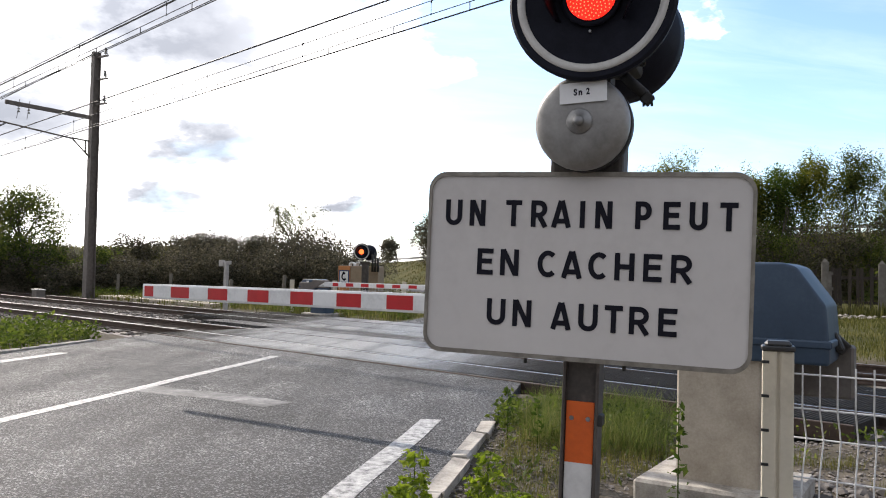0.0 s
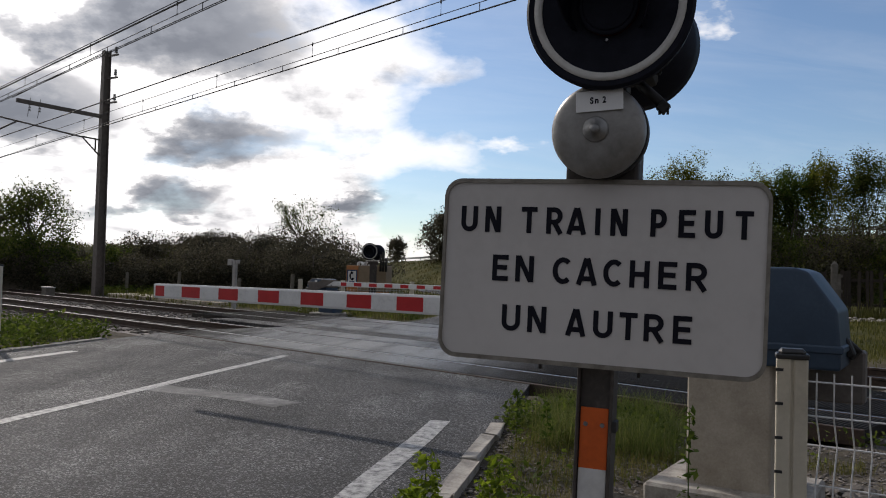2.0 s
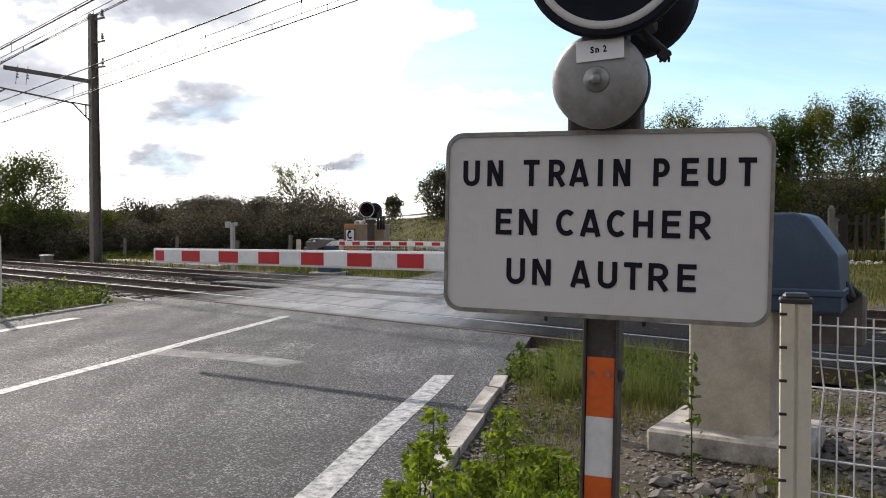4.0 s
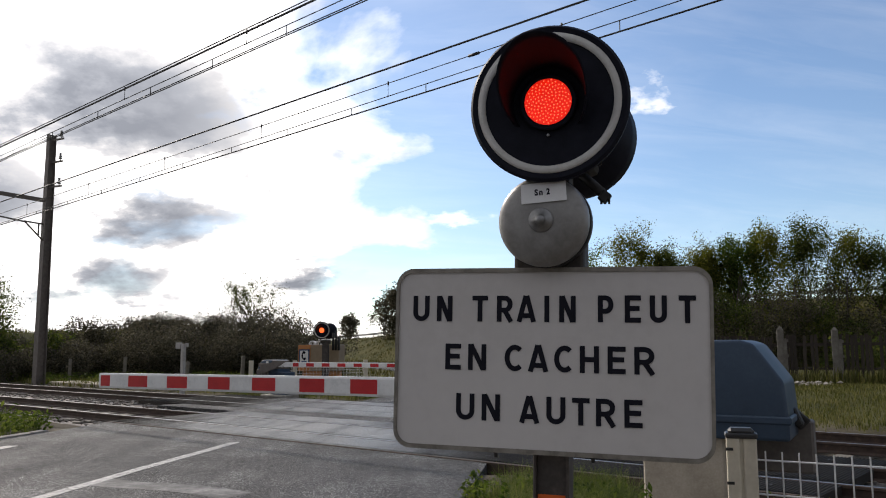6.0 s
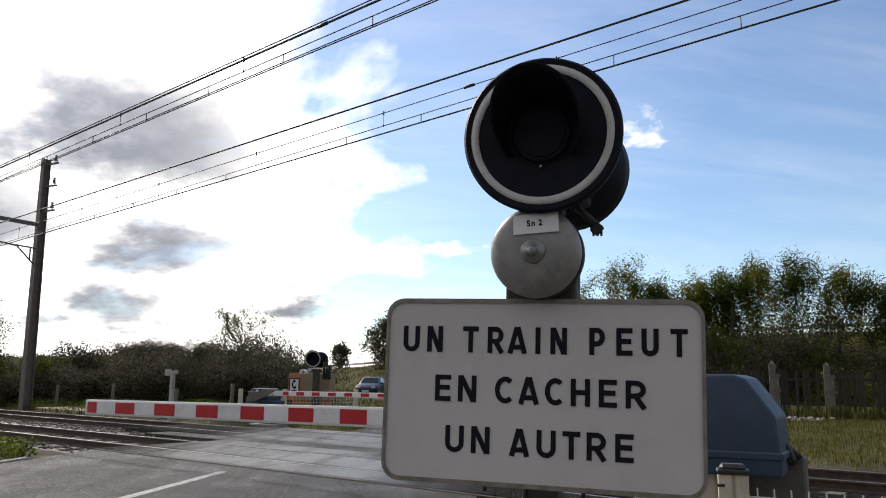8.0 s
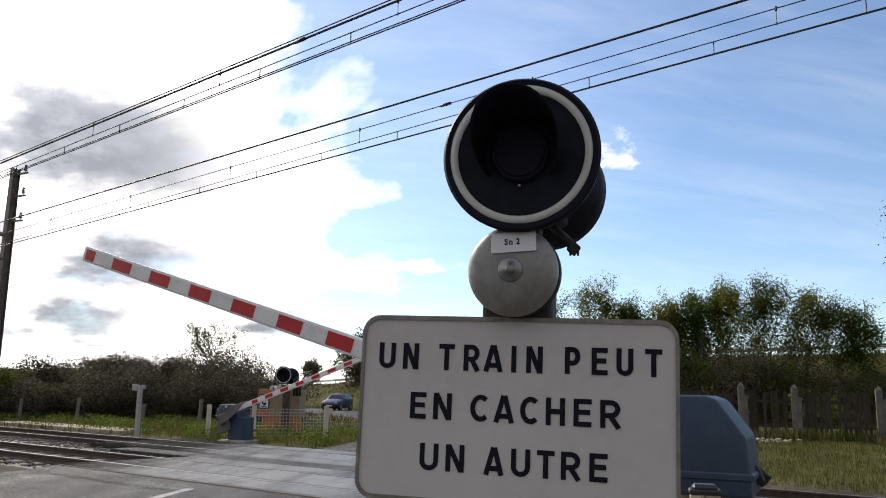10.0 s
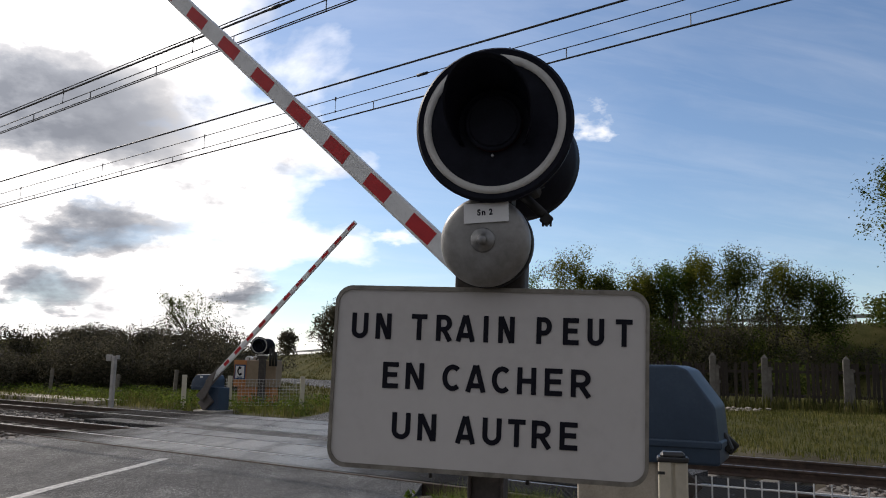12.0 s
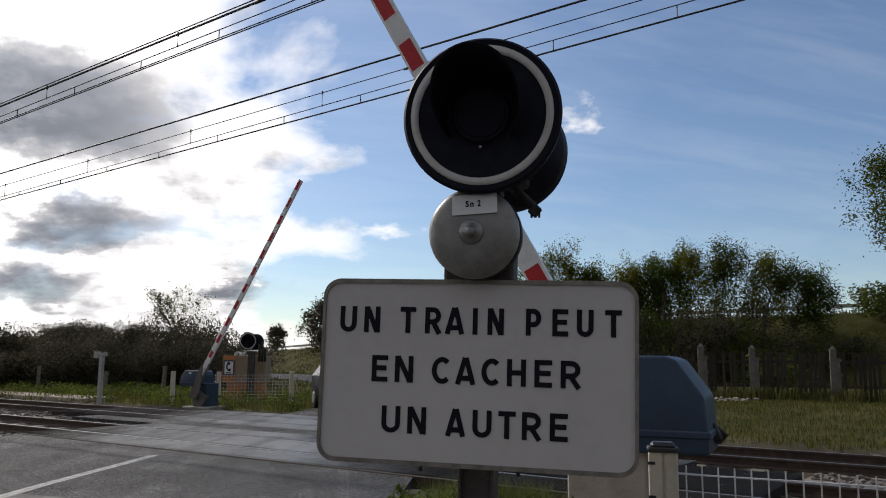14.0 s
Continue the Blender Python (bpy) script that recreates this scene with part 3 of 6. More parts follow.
def lettering(name, text, size, at, parent, material, width=None, thick=0.002, weight=0.0, space=1.0):
    """Raised letters in the built-in font, in the x-z plane, seen from -y; width stretches the line to that length."""
    cu = bpy.data.curves.new(name, "FONT")
    cu.body, cu.size, cu.extrude, cu.align_x, cu.offset, cu.space_character = text, size, thick, "CENTER", weight, space
    cu.resolution_u = 4
    tmp = new(name, cu)
    bpy.context.view_layer.update()
    me = bpy.data.meshes.new_from_object(tmp.evaluated_get(bpy.context.evaluated_depsgraph_get()))
    bpy.data.objects.remove(tmp)
    xs = [v.co.x for v in me.vertices]
    ys = [v.co.y for v in me.vertices]
    sx = width / (max(xs) - min(xs)) if width else 1.0
    mid, low = (max(xs) + min(xs)) / 2, min(ys)
    me.transform(Matrix.Diagonal((sx, 1, 1, 1)) @ Matrix.Translation((-mid, -low, 0)))
    me.transform(pose(0, 0, 0, 90, 0, 0))
    me.materials.clear()
    me.materials.append(material)
    ob = new(name, me)
    ob.parent = parent
    ob.matrix_basis = Matrix.Translation(at)
    return ob


def arc(cx, cz, rx, rz, a0, a1, n=10):
    return [(cx + rx * math.cos(radians(a0 + (a1 - a0) * k / n)), cz + rz * math.sin(radians(a0 + (a1 - a0) * k / n))) for k in range(n + 1)]


def strokes(c, w, h, s):
    """Middle lines of a road-sign capital of width w, height h and stroke s, and whether each one closes."""
    a, b, t, m = s / 2, w - s / 2, h - s / 2, h * 0.52
    r = min(b - a, h * 0.5) / 2
    return {
        "U": [[(a, h)] + arc((a + b) / 2, s / 2 + r, (b - a) / 2, r, 180, 360) + [(b, h)]],
        "N": [[(a, 0), (a, h)], [(b, 0), (b, h)], [(a + 0.1 * s, h - 0.12 * s), (b - 0.1 * s, 0.12 * s)]],
        "T": [[(0, t), (w, t)], [(w / 2, 0), (w / 2, h - 0.5 * s)]],
        "I": [[(w / 2, 0), (w / 2, h)]],
        "H": [[(a, 0), (a, h)], [(b, 0), (b, h)], [(a, h * 0.5), (b, h * 0.5)]],
        "E": [[(a, 0), (a, h)], [(a, t), (w, t)], [(a, h * 0.52), (w * 0.92, h * 0.52)], [(a, s / 2), (w, s / 2)]],
        "P": [[(a, 0), (a, h)], [(a, t), (w * 0.45, t)] + arc(w * 0.5, (t + m - s * 0.6) / 2, b - w * 0.5, (t - m + s * 0.6) / 2, 90, -90) + [(a, m - s * 0.6)]],
        "R": [[(a, 0), (a, h)], [(a, t), (w * 0.45, t)] + arc(w * 0.5, (t + m - s * 0.4) / 2, b - w * 0.5 - 0.1 * s, (t - m + s * 0.4) / 2, 90, -90) + [(a, m - s * 0.4)], [(w * 0.48, m - s * 0.4), (b + 0.12 * s, 0)]],
        "A": [[(a, 0), (w / 2 - 0.1 * s, h)], [(b, 0), (w / 2 + 0.1 * s, h)], [(w * 0.24, h * 0.24), (w * 0.76, h * 0.24)]],
        "C": [arc(w * 0.55, h / 2, w * 0.55 - a, t - h / 2, 48, 312, 18)],
    }[c]


def ribbon(bm, pts, width, y, depth):
    """A flat band along a broken line in the x-z plane, with its edges."""
    left, right = [], []
    for k, p in enumerate(pts):
        p = Vector(p)
        d0 = (p - Vector(pts[k - 1])).normalized() if k else None
        d1 = (Vector(pts[k + 1]) - p).normalized() if k + 1 < len(pts) else None
        d = ((d0 or d1) + (d1 or d0)).normalized()
        n = Vector((-d.y, d.x))
        reach = width / 2 / max(0.6, n.dot(Vector((-(d1 or d0).y, (d1 or d0).x))))
        left.append(p + n * reach)
        right.append(p - n * reach)
    rim = left + right[::-1]
    front = [bm.verts.new((q.x, y, q.y)) for q in rim]
    back = [bm.verts.new((q.x, y + depth, q.y)) for q in rim]
    n = len(pts)
    for k in range(n - 1):
        bm.faces.new((front[k], front[2 * n - 1 - k], front[2 * n - 2 - k], front[k + 1]))
    for k in range(2 * n):
        bm.faces.new((front[k], front[(k + 1) % (2 * n)], back[(k + 1) % (2 * n)], back[k]))


def spell(word, spans, z, height, parent):
    """A word of capitals, each a piece of its own between its left and right edge."""
    for c, (x0, x1) in zip(word, spans):
        bm = bmesh.new()
        for k, line in enumerate(strokes(c, x1 - x0, height, height * 0.185)):
            ribbon(bm, line, height * 0.185, -0.0062 - 0.0003 * k, 0.002)
        bmesh.ops.recalc_face_normals(bm, faces=bm.faces)
        part("letter", bm, LETTER_BLACK, parent, m=Matrix.Translation((x0, 0, z)))


RAIL = pose(0, 0, 0, 0, 0, -43)        # x along the rails to the right, y across them and away
ROAD = pose(0, 0, 0, 0, 0, -11.5)      # x across the road to the right, y along it


def rail_xy(x, y):
    a = radians(43)
    return x * math.cos(a) - y * math.sin(a), x * math.sin(a) + y * math.cos(a)


def road_xy(x, y):
    a = radians(11.5)
    return x * math.cos(a) - y * math.sin(a), x * math.sin(a) + y * math.cos(a)


def from_rail(x, y):
    p = RAIL @ Vector((x, y, 0))
    return p.x, p.y


def from_road(x, y):
    p = ROAD @ Vector((x, y, 0))
    return p.x, p.y


def smooth(a, b, v):
    t = min(1.0, max(0.0, (v - a) / (b - a)))
    return t * t * (3 - 2 * t)


# ---- ground ----
CREST = [(-60, 150, 1.2), (-12, 118, 2.0), (4, 92, 2.9), (20, 62, 4.0), (34, 50, 4.4), (60, 38, 4.8), (110, 20, 5.0)]
MOUND = [(-46, 40, 1.0), (-30, 42, 2.0), (-20, 45, 2.3), (-11, 48, 2.4), (-7.5, 50, 1.6)]
FAR_ROAD = [(2.3, 20.0), (3.4, 24.0), (4.6, 31), (5.0, 39), (4.0, 49), (1.2, 61), (-4.5, 76), (-16, 92), (-40, 110), (-90, 135)]


def near_line(x, y, line):
    """Distance to a broken line, and the value that the line carries there."""
    best = (1e9, 0.0)
    for a, b in zip(line, line[1:]):
        ax, ay, bx, by = a[0], a[1], b[0], b[1]
        t = ((x - ax) * (bx - ax) + (y - ay) * (by - ay)) / ((bx - ax) ** 2 + (by - ay) ** 2)
        t = min(1, max(0, t))
        d = math.hypot(x - ax - t * (bx - ax), y - ay - t * (by - ay))
        if d < best[0]:
            best = (d, (a[2] + t * (b[2] - a[2])) if len(a) > 2 else 0.0)
    return best


def ground_z(x, y):
    xr, yr = rail_xy(x, y)
    xd, yd = road_xy(x, y)
    z = -0.055 - 0.05 * smooth(-1.0, 0.2, xd) * smooth(9, 7, yr)
    z -= 0.26 * smooth(8.25, 8.5, yr) * smooth(15.9, 15.3, yr)
    z += 0.26 * smooth(17.0, 24.0, yr) * smooth(4, 12, x)
    d, h = near_line(x, y, CREST)
    rise = h * smooth(11.0, 2.5, d)
    d, h = near_line(x, y, MOUND)
    rise = max(rise, h * smooth(6.5, 0.5, d))
    droad = near_line(x, y, FAR_ROAD)[0]
    rise *= smooth(4.0, 8.0, droad)
    if yr > 16:
        rise += 0.03 * noise.noise((x * 0.6, y * 0.6, 0)) * smooth(3.6, 5, droad)
    return z + rise


def spaced(lo, hi, fine_lo, fine_hi, fine, coarse):
    out, v = [], lo
    while v < hi:
        out.append(v)
        away = max(fine_lo - v, v - fine_hi, 0)
        v += fine + away * coarse
    return out + [hi]


def build_ground():
    bm = bmesh.new()
    xs = spaced(-1600, 1600, -30, 45, 0.8, 0.12)
    ys = spaced(-300, 3000, -4, 100, 0.8, 0.12)
    grid = [[bm.verts.new((x, y, ground_z(x, y) if abs(x) < 200 and -50 < y < 260 else -0.06)) for x in xs] for y in ys]
    for j in range(len(ys) - 1):
        for i in range(len(xs) - 1):
            bm.faces.new((grid[j][i], grid[j][i + 1], grid[j + 1][i + 1], grid[j + 1][i])).smooth = True
    tagged(part("ground", bm, SOIL), "dry grassy verge soil with an embankment and a mound", "ground", kind="structure")


build_ground()


def strip(bm, centre, width, z, step=None, mat=0, sides=True):
    """A flat strip along a broken centre line, with a short skirt."""
    left, right = [], []
    for k, (x, y) in enumerate(centre):
        a = Vector(centre[max(0, k - 1)])
        b = Vector(centre[min(len(centre) - 1, k + 1)])
        d = (b - a).normalized()
        n = Vector((d.y, -d.x))
        left.append(bm.verts.new((x - n.x * width / 2, y - n.y * width / 2, z)))
        right.append(bm.verts.new((x + n.x * width / 2, y + n.y * width / 2, z)))
    for k in range(len(centre) - 1):
        f = bm.faces.new((left[k], right[k], right[k + 1], left[k + 1]))
        f.material_index = mat
        if sides:
            for rail in (left, right):
                a, b = rail[k], rail[k + 1]
                c, d = bm.verts.new(b.co - Vector((0, 0, 0.25))), bm.verts.new(a.co - Vector((0, 0, 0.25)))
                bm.faces.new((a, b, c, d)).material_index = mat
    bmesh.ops.recalc_face_normals(bm, faces=bm.faces)


def curve_points(pts, n=6):
    out = []
    for k in range(len(pts) - 1):
        p0, p1, p2, p3 = (Vector(pts[min(len(pts) - 1, max(0, k + j))]) for j in (-1, 0, 1, 2))
        for i in range(n):
            t = i / n
            out.append(tuple(0.5 * ((2 * p1) + (p2 - p0) * t + (2 * p0 - 5 * p1 + 4 * p2 - p3) * t * t + (3 * p1 - p0 - 3 * p2 + p3) * t ** 3)))
    out.append(tuple(pts[-1]))
    return out


def build_road():
    bm = bmesh.new()
    strip(bm, [from_road(-4.95, y) for y in (-60, -20, 0, 10, 15.7)], 7.9, -0.012)
    strip(bm, curve_points(FAR_ROAD), 7.6, -0.013)
    tagged(part("road", bm, ASPHALT), "worn grey asphalt road crossing the railway", "road", kind="structure")
    # painted lines, worn through in places
    for name, x, y0, y1, w in (("edge_line", -1.56, -12, 7.55, 0.19), ("centre_line", -5.08, -10, 12.2, 0.15), ("edge_line", -8.17, 2, 11.4, 0.19)):
        bm = bmesh.new()
        bow = 0.016 if name == "centre_line" else 0.0
        pts = [from_road(x + bow * (y0 + (y1 - y0) * k / 24 - 8.6) + 0.012 * math.sin(k * 1.7), y0 + (y1 - y0) * k / 24) for k in range(25)]
        strip(bm, pts, w, -0.008, sides=False)
        tagged(part(name, bm, ROAD_PAINT), "worn white painted line on the road", "road marking", "road lines", "structure")


    bm = bmesh.new()
    strip(bm, curve_points([(-3.3, 9.35), (-2.94, 9.12), (-2.5, 8.95), (-2.1, 8.75), (-1.57, 8.35)], 4), 0.40, -0.0095, sides=False)
    tagged(part("faded_marking", bm, FADED_PAINT), "ghost of a worn-off painted marking", "road marking", "road lines", "structure")


build_road()


# ---- kerbs ----
def build_kerb(x, y0, y1, lengths, label, height):
    t = thing("kerb", Matrix.Identity(4), label, "kerb", kind="structure")
    y, k = y0, 0
    while y < y1 - 0.2:
        ln = min(lengths, y1 - y)
        bm = bmesh.new()
        box(bm, 0.135, ln - 0.012, height + 0.15, bevel=0.012, seg=2)
        rnd = random.Random(k + int(x * 100))
        for v in bm.verts:
            v.co += Vector((rnd.uniform(-1, 1), rnd.uniform(-1, 1), rnd.uniform(-1, 1))) * 0.011
        px, py = from_road(x + rnd.uniform(-0.012, 0.012), y + ln / 2)
        part("kerb_stone", bm, KERB_STONE, t, m=pose(px, py, height / 2 - 0.085 + rnd.uniform(-0.012, 0.008), rnd.uniform(-1, 1), rnd.uniform(-1.5, 1.5), -11.5 + rnd.uniform(-1.2, 1.2)))
        y += ln
        k += 1


build_kerb(-1.03, 1.05, 7.55, 1.0, "cracked pale concrete kerb at the road's edge", 0.02)
build_kerb(-9.0, 2.0, 13.4, 1.0, "pale concrete kerb beside overgrown verge", 0.035)


# ---- railway ----
RAILS = (9.25, 10.68, 13.10, 14.54)


def build_rails():
    profile = [(-0.07, -0.155), (0.07, -0.155), (0.07, -0.14), (0.012, -0.115), (0.012, -0.04), (0.036, -0.03), (0.036, -0.004), (0.028, 0.004),
               (-0.028, 0.004), (-0.036, -0.004), (-0.036, -0.03), (-0.012, -0.04), (-0.012, -0.115), (-0.07, -0.14)]
    for n, (a, b) in enumerate(((0, 1), (2, 3))):
        mid = (RAILS[a] + RAILS[b]) / 2
        t = thing("railway_track", RAIL @ pose(0, mid, 0.004), "railway track with rusty rails and polished running surfaces", "railway track", "parallel tracks", "structure")
        for y in (RAILS[a] - mid, RAILS[b] - mid):
            bm = bmesh.new()
            va = [bm.verts.new((-140, y + px, pz)) for px, pz in profile]
            vb = [bm.verts.new((90, y + px, pz)) for px, pz in profile]
            for k in range(len(profile)):
                f = bm.faces.new((va[k], va[(k + 1) % len(va)], vb[(k + 1) % len(va)], vb[k]))
                f.material_index = 1 if k == 7 else 0
            bmesh.ops.recalc_face_normals(bm, faces=bm.faces)
            part("rail", bm, [RAIL_RUST, RAIL_TOP], t)
        me = None
        for k in range(96):
            x = -60 + k * 0.9
            lo, hi = ((-15.4, -2.6), (-21.2, -7.2))[n]
            if lo - 0.2 < x < hi + 0.2:
                continue
            if me is None:
                bm = bmesh.new()
                box(bm, 0.26, 2.45, 0.18, (0, 0, 0), bevel=0.02)
                me = bpy.data.meshes.new("sleeper")
                bm.to_mesh(me)
                bm.free()
                me.materials.append(OLD_CONCRETE)
            ob = new("sleeper", me)
            ob.parent = t
            ob.matrix_basis = pose(x, 0, -0.245)


build_rails()


def build_panels():
    def panel_mesh(lx, wy):
        bm = bmesh.new()
        box(bm, lx - 0.012, wy, 0.10, (0, 0, -0.05))
        n = int(lx / 0.044)
        for k in range(n):
            x = -lx / 2 + 0.035 + k * (lx - 0.07) / (n - 1)
            vs = [bm.verts.new(p) for p in ((x - 0.014, -wy / 2 + 0.03, 0.0), (x - 0.007, -wy / 2 + 0.03, 0.011), (x + 0.007, -wy / 2 + 0.03, 0.011), (x + 0.014, -wy / 2 + 0.03, 0.0),
                                            (x - 0.014, wy / 2 - 0.03, 0.0), (x - 0.007, wy / 2 - 0.03, 0.011), (x + 0.007, wy / 2 - 0.03, 0.011), (x + 0.014, wy / 2 - 0.03, 0.0))]
            for a in range(3):
                bm.faces.new((vs[a], vs[a + 1], vs[a + 5], vs[a + 4]))
        # recessed lifting eye
        tube(bm, 0.045, 0.045, (0, 0, -0.01), (0, 0, 0.0075), 10, 1)
        bmesh.ops.recalc_face_normals(bm, faces=bm.faces)
        me = bpy.data.meshes.new("panel")
        bm.to_mesh(me)
        bm.free()
        me.materials.append(PANEL_DARK)
        me.materials.append(DARK_STEEL)
        return me

    rows = []
    for (r1, r2), (lo, hi) in (((RAILS[0], RAILS[1]), (-15.6, -2.4)), ((RAILS[2], RAILS[3]), (-21.2, -7.0))):
        rows += [(r1 - 0.86, r1 - 0.05, lo, hi), (r1 + 0.09, r2 - 0.09, lo, hi), (r2 + 0.05, r2 + 0.80, lo, hi)]
    t = thing("crossing_deck", RAIL, "ribbed dark rubber crossing panels between the rails", "crossing deck", kind="structure")
    for y0, y1, lo, hi in rows:
        me = panel_mesh(1.2, y1 - y0)
        n = round((hi - lo) / 1.2)
        for k in range(n):
            ob = new("panel", me)
            ob.parent = t
            ob.matrix_basis = pose(lo + 1.2 * (k + 0.5), (y0 + y1) / 2, random.uniform(-0.004, 0.002), random.uniform(-0.2, 0.2), 0, 0)
    bm = bmesh.new()
    box(bm, 15.0, 0.74, 0.1, (-11.5, 11.86, -0.056))
    part("infill", bm, ASPHALT, t, "asphalt infill between the tracks")
    # edge beam along the near side, in joined lengths
    bm = bmesh.new()
    for k in range(11):
        box(bm, 1.19, 0.05, 0.16, (-15.0 + 1.2 * k, RAILS[0] - 0.89, -0.078), bevel=0.006)
    part("edge_beam", bm, RAIL_RUST, t, "worn steel edge beam")


build_panels()


def stones(name, spots, label, sizes, material=STONE_MIX, seed=1):
    """Many loose stones in one mesh: squashed, jittered octahedra."""
    rng = np.random.default_rng(seed)
    base = np.array([(1, 0, 0), (-1, 0, 0), (0, 1, 0), (0, -1, 0), (0, 0, 1), (0, 0, -1), (.6, .6, .5), (-.6, .6, .5), (.6, -.6, .5), (-.6, -.6, .5)])
    tri = np.array([(4, 6, 7), (4, 7, 9), (4, 9, 8), (4, 8, 6), (0, 6, 8), (2, 7, 6), (1, 9, 7), (3, 8, 9), (0, 2, 6), (2, 1, 7), (1, 3, 9), (3, 0, 8), (5, 2, 0), (5, 1, 2), (5, 3, 1), (5, 0, 3)])
    n = len(spots)
    v = base[None] * (1 + rng.uniform(-0.28, 0.28, (n, 10, 3)))
    a = rng.uniform(0, 6.28, n)
    s = rng.uniform(*sizes, n)
    c, d = np.cos(a), np.sin(a)
    v = v * np.array([1.2, 0.9, 0.65]) * s[:, None, None]
    v = np.stack([v[..., 0] * c[:, None] - v[..., 1] * d[:, None], v[..., 0] * d[:, None] + v[..., 1] * c[:, None], v[..., 2]], -1)
    v += np.array(spots)[:, None, :]
    f = (tri[None] + (np.arange(n) * 10)[:, None, None]).reshape(-1, 3)
    me = bpy.data.meshes.new(name)
    me.from_pydata(v.reshape(-1, 3).tolist(), [], f.tolist())
    me.materials.append(material)
    return tagged(new(name, me), label, "stones", kind="stuff")


def build_ballast():
    bm = bmesh.new()
    for lo, hi in ((-140, -15.3), (-2.6, 90)):
        n = 60
        for k in range(n):
            a, b = lo + (hi - lo) * k / n, lo + (hi - lo) * (k + 1) / n
            ys = [(8.0, -0.33), (8.5, -0.19), (15.2, -0.19), (15.9, -0.33)]
            for (y0, z0), (y1, z1) in zip(ys, ys[1:]):
                bm.faces.new([bm.verts.new(p) for p in ((a, y0, z0), (b, y0, z0), (b, y1, z1), (a, y1, z1))])
    bmesh.ops.remove_doubles(bm, verts=bm.verts, dist=0.001)
    bed = part("ballast_bed", bm, BALLAST, m=RAIL)
    tagged(bed, "grey-brown railway ballast bed", "ballast", kind="structure")
    rng = random.Random(5)
    spots = []
    while len(spots) < 5200:
        left = rng.random() < 0.72
        xr = rng.uniform(-48, -15.5) if left else rng.uniform(-2.4, 6)
        yr = rng.uniform(8.2, 15.6)
        if min(abs(yr - r) for r in RAILS) < 0.09:
            continue
        x, y = from_rail(xr, yr)
        spots.append((x, y, -0.18 + 0.07 * smooth(0.9, 1.3, abs(yr - 11.9) * 0 + min(abs(yr - 9.96), abs(yr - 13.8))) + rng.uniform(0, 0.03)))
    stones("ballast_stones", spots, "loose grey ballast stones beside the rails", (0.03, 0.06), seed=3)


build_ballast()


# ---- signal post with lamp, bell and panel ----
SIGN = pose(0.4255, 2.590, 1.3857, -0.2, 1.29, -20.1)


def lamp_head(parent, at, big=True, amber=False):
    """Black warning lamp: dish with white rim, hood and a turning insert that is lit on one face. Returns the insert."""
    head = part("lamp_housing", dish(), [BLACK_PAINT], parent, "black warning lamp housing", Matrix.Translation(at))
    bm = bmesh.new()
    lathe(bm, [(0.212, 0.03), (0.212, 0.042), (0.190, 0.042), (0.190, 0.03)], 56, caps=False)
    part("white_ring", bm, RING_WHITE, head, "weathered white ring")
    bm = bmesh.new()
    hood_shell(bm)
    part("hood", bm, BLACK_PAINT, head, "black lamp hood")
    bm = bmesh.new()
    lathe(bm, [(0.082, 0.028), (0.086, 0.05), (0.078, 0.05), (0.0712, 0.05), (0.0712, 0.03)], 32, caps=False)
    part("lens_rim", bm, BLACK_PAINT, head)
    bm = bmesh.new()
    tube(bm, 0.005, 0.004, (0.0, -0.036, -0.098), (0, -0.044, -0.098), 8)
    part("screw", bm, STEEL, head)
    insert = part("lamp_insert", insert_mesh(), [LED_OFF, LED_AMBER if amber else LED_RED, LED_AMBER if amber else LED_HOT, BLACK_PAINT], head,
                  "round cluster lamp insert", pose(0, -0.041, 0))
    return head, insert


def dish():
    bm = bmesh.new()
    lathe(bm, [(0.10, -0.11), (0.17, -0.10), (0.215, -0.06), (0.232, 0.0), (0.236, 0.034), (0.228, 0.044), (0.213, 0.040), (0.19, 0.034), (0.13, 0.030), (0.084, 0.030), (0.082, 0.012), (0.0005, 0.012)], 96)
    for f in bm.faces:
        f.smooth = False
    return bm


def hood_shell(bm):
    """A visor: a tapering half tube round the lens that reaches forward at the top."""
    n, rings = 28, 6
    outer, inner = [], []
    for j in range(rings + 1):
        v = j / rings
        ro, ri = [], []
        for k in range(n + 1):
            a = radians(-38 + 256 * k / n)
            reach = 0.03 + 0.20 * max(0.0, math.sin((a + radians(38)) / radians(256) * math.pi)) ** 0.8
            r = 0.110 + 0.016 * v
            y = -0.03 - reach * v
            ro.append(bm.verts.new((r * math.cos(a), y, r * math.sin(a) + 0.010 * v)))
            ri.append(bm.verts.new(((r - 0.004) * math.cos(a), y, (r - 0.004) * math.sin(a) + 0.010 * v)))
        outer.append(ro)
        inner.append(ri)
    for j in range(rings):
        for k in range(n):
            bm.faces.new((outer[j][k], outer[j][k + 1], outer[j + 1][k + 1], outer[j + 1][k])).smooth = True
            bm.faces.new((inner[j][k], inner[j + 1][k], inner[j + 1][k + 1], inner[j][k + 1])).smooth = True
    for k in range(n):
        bm.faces.new((outer[-1][k], outer[-1][k + 1], inner[-1][k + 1], inner[-1][k]))
    bmesh.ops.recalc_face_normals(bm, faces=bm.faces)


